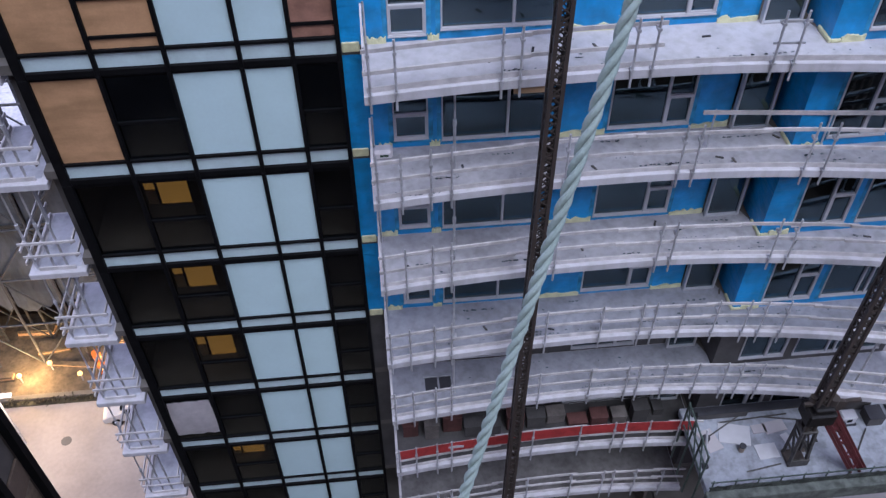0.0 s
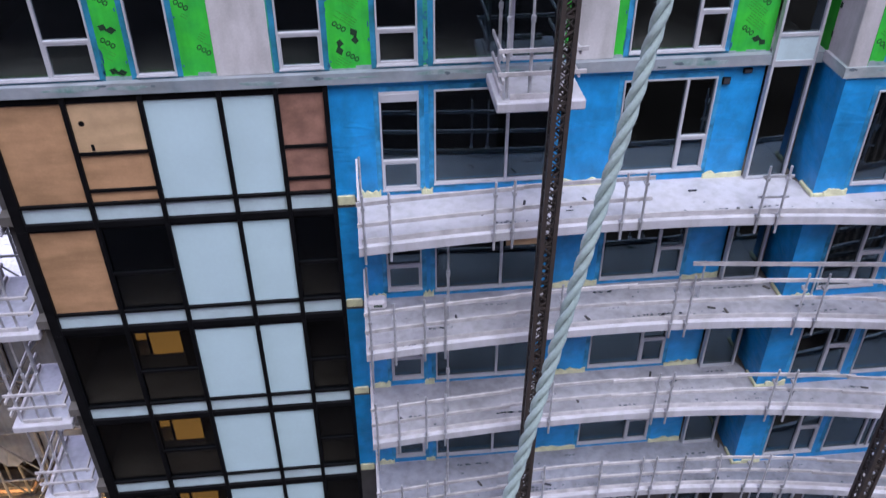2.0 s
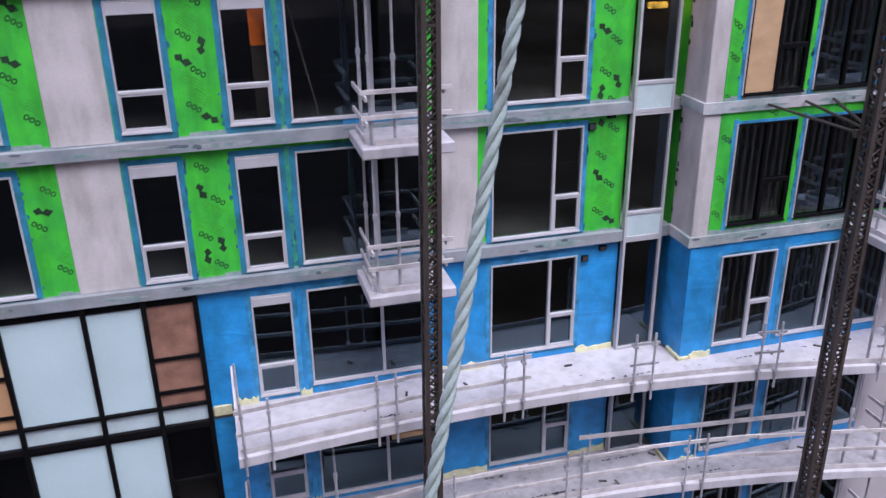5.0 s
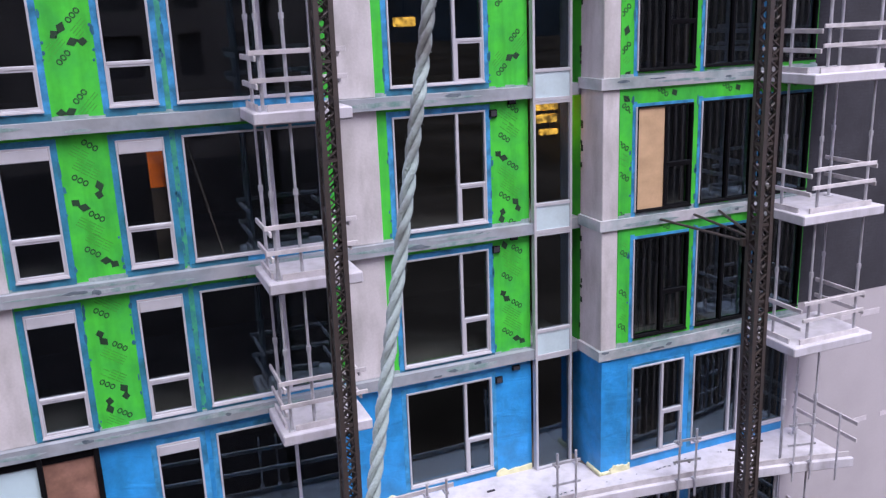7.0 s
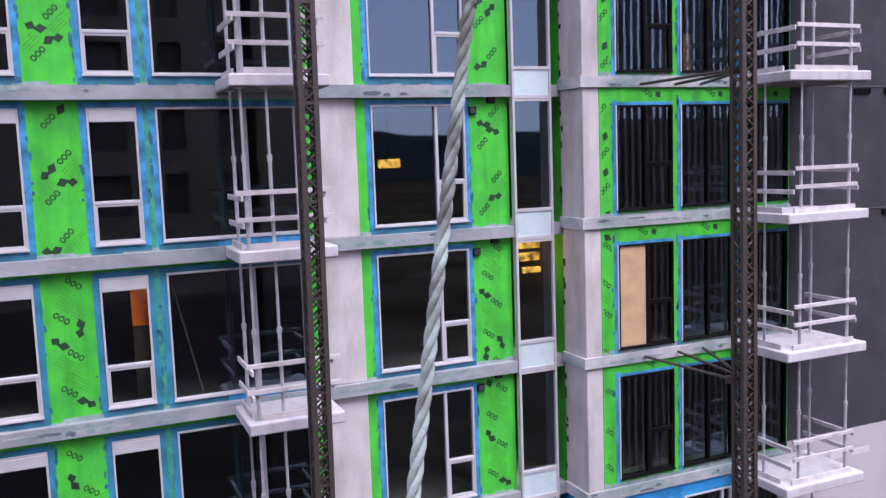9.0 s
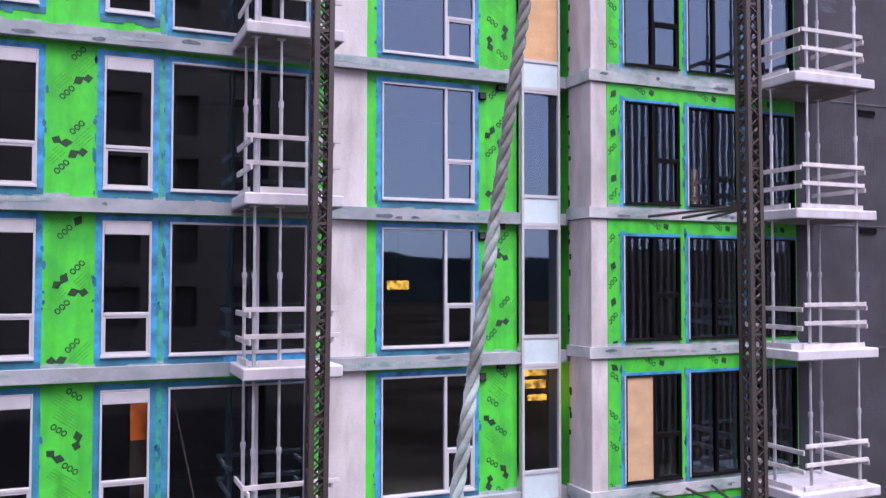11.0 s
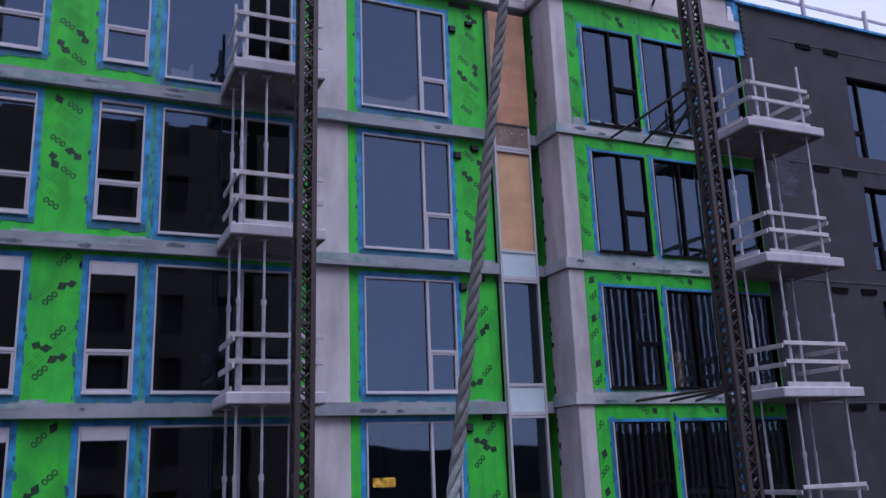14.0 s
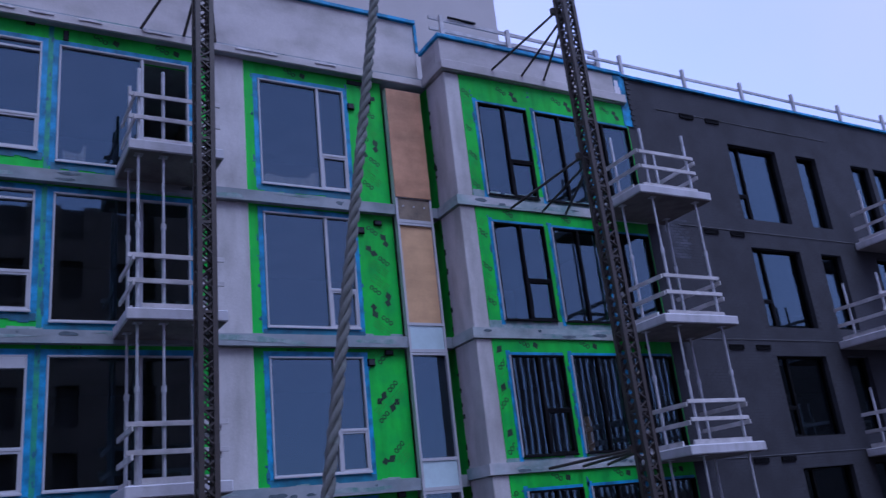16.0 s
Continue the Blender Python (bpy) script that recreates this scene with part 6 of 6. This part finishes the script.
# insulation showing under the blue membrane
for k in (-3, -2, -1, 0):
    for a, b, y in ((-5.45, -4.95, 0.0), (-4.1, -3.86, 0.0), (-1.2, -0.05, 0.0), (2.0, 2.86, 0.0), (4.27, 4.77, BAY)):
        bm = bmesh.new()
        n = 9
        rows = []
        rnd = random.Random(int(100 * a) + k)
        for i in range(n + 1):
            x = a + (b - a) * i / n
            t = 0.13 + rnd.uniform(-0.05, 0.05)
            rows.append([bm.verts.new(c) for c in ((x, y - 0.05, 0.0), (x, y, 0.0), (x, y, t), (x, y - 0.035 - rnd.random() * 0.02, t))])
        for r0, r1 in zip(rows, rows[1:]):
            for j in range(4):
                bm.faces.new((r0[j], r0[(j + 1) % 4], r1[(j + 1) % 4], r1[j]))
        bm.faces.new(rows[0])
        bm.faces.new(rows[-1][::-1])
        solid("insulation_strip", bm, FOAM, "torn yellow insulation strip under the blue membrane", "insulation", (0, -0.002, F[k] + 0.05), "insulation strips")
    bm = boxes((3.985, 4.049, BAY - 0.06, BAY + 0.5, 0.052, 0.15), (4.05, 4.26, BAY - 0.06, BAY - 0.003, 0.052, 0.13), bevel=0.015)
    solid("insulation_strip", bm, FOAM, "yellow insulation wrapped round the wall corner", "insulation", (0, 0, F[k]), "insulation strips")
    bm = boxes((-5.87, -5.5, -0.05, -0.002, -0.12, 0.12), bevel=0.02)
    solid("insulation_strip", bm, FOAM, "yellow insulation block beside the curtain wall", "insulation", (0, 0, F[k]), "insulation strips")

# duct outlets on the sheathing
for k in (0, *HIGH):
    for x, z, w, h in ((2.02, 2.26, 0.16, 0.15), (2.42, 2.48, 0.18, 0.11)):
        v = thing("duct_outlet", "small black duct outlet on the sheathing", "vent", (x, -0.002, F[k] + z), "duct outlets")
        part("box", boxes((0, w, -0.05, 0.0, 0, h), bevel=0.008), BLACK, v)
        part("flap", boxes((0.02, w - 0.02, -0.062, -0.05, 0.02, h - 0.02)), MORTAR, v)

for x, z, w, h in ((-3.77, 2.79, 0.1, 0.22), (-4.42, 3.0, 0.16, 0.1), (2.06, 2.9, 0.5, 0.11)):
    v = thing("wall_opening", "small black service opening in the green sheathing", "vent", (x, -0.002, F[6] + z), "service openings")
    part("sleeve", boxes((0, w, -0.012, 0.0, 0, h), bevel=0.004), BLACK, v)
    part("flap", boxes((0.015, w - 0.015, -0.018, -0.012, 0.015, h - 0.015)), MORTAR, v)

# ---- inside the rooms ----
# boards that glow in place of the lamplight falling on them
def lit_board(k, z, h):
    ob = thing("work_light_panel", "amber board on a dark stand, lamplight put in as glow", "lamp", (0.155, 1.0, C[k] + 0.08), "amber work light panels")
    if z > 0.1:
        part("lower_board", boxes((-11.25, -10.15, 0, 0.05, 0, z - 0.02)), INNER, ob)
    part("lit_panel", boxes((-10.9, -10.18, 0, 0.04, z, z + h)), YELLOWLIT, ob, "amber board face with lamplight put in as glow")
    part("lit_panel", boxes((-11.22, -10.98, 0, 0.04, z + 0.6 * h, z + h)), YELLOWLIT, ob, "amber board face with lamplight put in as glow")
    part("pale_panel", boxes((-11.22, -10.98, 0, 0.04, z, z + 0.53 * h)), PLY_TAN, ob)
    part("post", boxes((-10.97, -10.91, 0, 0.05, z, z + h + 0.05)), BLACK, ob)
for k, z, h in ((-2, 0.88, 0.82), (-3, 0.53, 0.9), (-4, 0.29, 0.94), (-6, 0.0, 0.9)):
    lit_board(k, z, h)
def hung_lamp(x, y, k, z, w, h):
    ob = thing("pendant_lamp", "glowing amber temporary lamp hung from the ceiling", "lamp", (x, y, z), "temporary lamps")
    part("tube_light", boxes((0, w, 0, 0.12, 0, h), bevel=0.02), AMBERTUBE, ob, "glowing amber tube")
    part("cord", tube(bmesh.new(), (w / 2, 0.06, h), (w / 2, 0.06, F[k + 1] - 0.2 - z), 0.012), BLACK, ob)
hung_lamp(1.19, 3.0, 3, 9.64, 0.51, 0.2)
for x, z, w, h in ((3.27, 7.86, 0.59, 0.2), (3.27, 7.6, 0.57, 0.17), (3.44, 7.34, 0.42, 0.12)):
    hung_lamp(x, 0.5, 2, z, w, h)
# an orange board; the glow replaces lamplight on its upper face
ob = thing("heater_panel", "orange board inside a window, lamplight put in as glow", "heater", (-4.41, 0.3, F[2] + 0.031))
part("lit_face", boxes((0, 0.26, 0, 0.03, 1.47, 2.2)), ORANGE, ob, "glowing orange face")
part("lower_face", boxes((0, 0.26, 0, 0.03, 0, 1.47)), INNER, ob)
solid("leaning_pole", strut(bmesh.new(), (0, 0, 0), (-0.45, 0.02, 2.15), 0.03, 0.03), TIMBER, "thin timber pole leaning inside a window", "pole", (-3.26, 0.3, F[2] + 0.031))
# added studs; their brown tone imitates streaks reflected in the bay glass
for k in (1, 2, 3, 4):
    ob = thing("stud_wall", "row of dark brown studs inside the bay rooms", "stud wall", (4.6, BAY + 0.9, F[k] + 0.031), "stud walls")
    top = F[k + 1] - 0.2 - F[k] - 0.032
    for i in range(12):
        part("stud", boxes((i * 0.4, i * 0.4 + 0.07, 0, 0.05, 0.04, top - 0.04)), SOFFIT, ob)
    part("track", boxes((0, 4.45, 0, 0.06, 0, 0.04)), STEEL, ob)
    part("track", boxes((0, 4.45, 0, 0.06, top - 0.04, top)), STEEL, ob)
solid("loose_board", boxes((6.5, 6.74, BAY + 0.12, BAY + 0.15, F[4] + 0.031, F[4] + 1.0)), PLY_TAN, "tan plywood offcut standing inside a bay window", "board")
for x, w, k, z in ((0.11, 1.15, 6, 0.3), (-3.7, 0.4, 6, 0.3)):
    bm = bmesh.new()
    n, rnd, rows = 9, random.Random(int(x * 10)), []
    for i in range(n + 1):
        t = 0.5 + 0.03 * rnd.random() + (0.14 if i > n - 2 else 0.0) - 0.04 * math.sin(3 * i / n)
        u = x + w * i / n
        rows.append([bm.verts.new(c) for c in ((u, 0.06, 0.0), (u, 0.4, 0.0), (u, 0.3, t * 0.8), (u, 0.08 + 0.04 * rnd.random(), t))])
    for r0, r1 in zip(rows, rows[1:]):
        for j in range(4):
            bm.faces.new((r0[j], r0[(j + 1) % 4], r1[(j + 1) % 4], r1[j]))
    bm.faces.new(rows[0])
    bm.faces.new(rows[-1][::-1])
    solid("plastic_sheet", bm, SHEET, "crumpled white plastic sheet inside a window", "plastic sheet", (0, 0, F[k] + 0.031), "plastic sheets")

# guardrail behind the bay parapet
rail = thing("roof_guardrail", "grey timber guardrail behind the bay parapet", "guardrail", (0, 0, 20.235))
for x in (4.4, 6.3, 8.1, 9.1):
    part("post", boxes((x - 0.05, x + 0.05, BAY + 0.4, BAY + 0.48, 0.0, 1.6)), TIMBER, rail)
for h in (1.2, 1.5):
    part("rail", boxes((4.1, 9.25, BAY + 0.49, BAY + 0.53, h, h + 0.09)), TIMBER, rail)

solid("tarpaulin", boxes((6.1, 9.3, 0.0, 0.34, 0.0, 1.4), bevel=0.09), BLUE_DARK, "dark blue tarpaulin wrapped over a stack behind the parapet", "tarpaulin", (0, BAY + 0.62, 20.235))
solid("tarpaulin", boxes((6.6, 7.9, 0.03, 0.3, 0.0, 0.06), bevel=0.025), SHEET, "white folded sheet lying on the tarpaulin", "plastic sheet", (0, BAY + 0.62, 21.637))
solid("pipe_offcut", tube(tube(bmesh.new(), (4.62, 0, 0.03), (5.4, 0, 0.03), 0.03, 8), (5.05, 0.05, 0.04), (5.38, 0.05, 0.04), 0.04, 8), BLACK, "short black pipes lying on the guardrail", "pipe", (0, BAY + 0.47, 21.825))

# ---- bricks of the wing, nearest ones singly ----
def brick_spots():
    row = 0
    z = F[1] + 0.278
    while z + 0.065 < TOP - 0.01:
        x = BRICK_X + (0.1 if row % 2 else 0.0)
        while x + 0.19 < 22.5:
            hole = False
            for k in HIGH:
                if F[k] + WING[k][0] - 0.06 < z < F[k] + WING[k][1] and any(a - 0.19 < x < b for a, b in BW):
                    hole = True
            if not hole:
                yield x, z
            x += 0.2
        z += 0.075
        row += 1
rnd = random.Random(5)
near = mesh("brick", boxes((0, 0.19, -0.003, 0.005, 0, 0.064), bevel=0.001), BRICK)
dusty = mesh("brick", boxes((0, 0.19, -0.004, 0.005, 0, 0.064), bevel=0.001), BRICK_DUSTY)
vs, fs, count = [], [], 0
for x, z in brick_spots():
    if 9.85 < x < 10.55 and 15.95 < z < 16.95:
        part("brick", dusty, None, wing, "dusty blue-grey brick", (x, BAY + 0.02, z))
        continue
    if 9.9 < x < 11.9 and 11.6 < z < 13.6 and count < 230:
        b = part("brick", near, None, wing, at=(x, BAY + 0.02, z))
        count += 1
        continue
    o, y0 = len(vs), BAY + 0.0186 - rnd.random() * 0.001
    vs += [(x, y0, z), (x + 0.19, y0, z), (x + 0.19, y0, z + 0.064), (x, y0, z + 0.064), (x, y0 + 0.012, z), (x + 0.19, y0 + 0.012, z), (x + 0.19, y0 + 0.012, z + 0.064), (x, y0 + 0.012, z + 0.064)]
    fs += [tuple(o + i for i in f) for f in ((0, 1, 2, 3), (0, 4, 5, 1), (1, 5, 6, 2), (2, 6, 7, 3), (3, 7, 4, 0))]
me = bpy.data.meshes.new("bricks")
me.from_pydata(vs, [], fs)
me.materials.append(BRICK)
tagged(part("bricks", me, None, wing), kind="stuff")

# torn pale sealant along the foot of the parapet
rnd = random.Random(9)
x = -10.0
while x < 2.5:
    n = rnd.randrange(4, 14)
    w, bm, prev = 0.07 * n, bmesh.new(), None
    for i in range(n + 1):
        lo, hi = 0.012 * rnd.random(), rnd.uniform(0.02, 0.075) if 0 < i < n else 0.015
        row = [bm.verts.new(c) for c in ((0.07 * i, 0.0, lo), (0.07 * i, -0.022, lo), (0.07 * i, -0.012 - 0.02 * rnd.random(), hi), (0.07 * i, 0.0, hi))]
        if prev:
            for j in range(4):
                bm.faces.new((prev[j], prev[(j + 1) % 4], row[(j + 1) % 4], row[j]))
        else:
            bm.faces.new(row)
        prev = row
    bm.faces.new(prev[::-1])
    solid("sealant_bead", bm, PATCH, "torn white sealant bead along the parapet foot", "sealant", (x, -0.2, 20.1), "sealant beads")
    x += w + 0.2 + 1.6 * rnd.random() ** 2
# toothed brick ends and membrane strip where the brick wing meets the bay
solid("trim_strip", boxes((9.22, 9.5, BAY - 0.012, BAY - 0.001, 19.42, 20.0), (9.04, BRICK_X, BAY - 0.072, BAY - 0.061, 20.26, 20.82), (BRICK_X + 0.002, 9.46, BAY - 0.012, BAY + 0.01, 20.0, 20.82)), TAPE, "blue membrane strip beside the brickwork", "membrane", kind="structure")
solid("trim_strip", boxes((9.03, 9.22, BAY - 0.078, BAY - 0.073, 20.28, 20.48), (9.06, 9.18, BAY - 0.078, BAY - 0.073, 20.48, 20.66)), SHEET, "torn white backing film on the membrane", "membrane", kind="structure")
for i in range(10):
    solid("brick_toothing", boxes((0, 0.1, -0.03, 0.0, 0, 0.07)), BRICK, "black toothed brick end beside the membrane", "brick", (9.48, BAY - 0.013, 19.45 + 0.15 * i), "toothed brick ends")
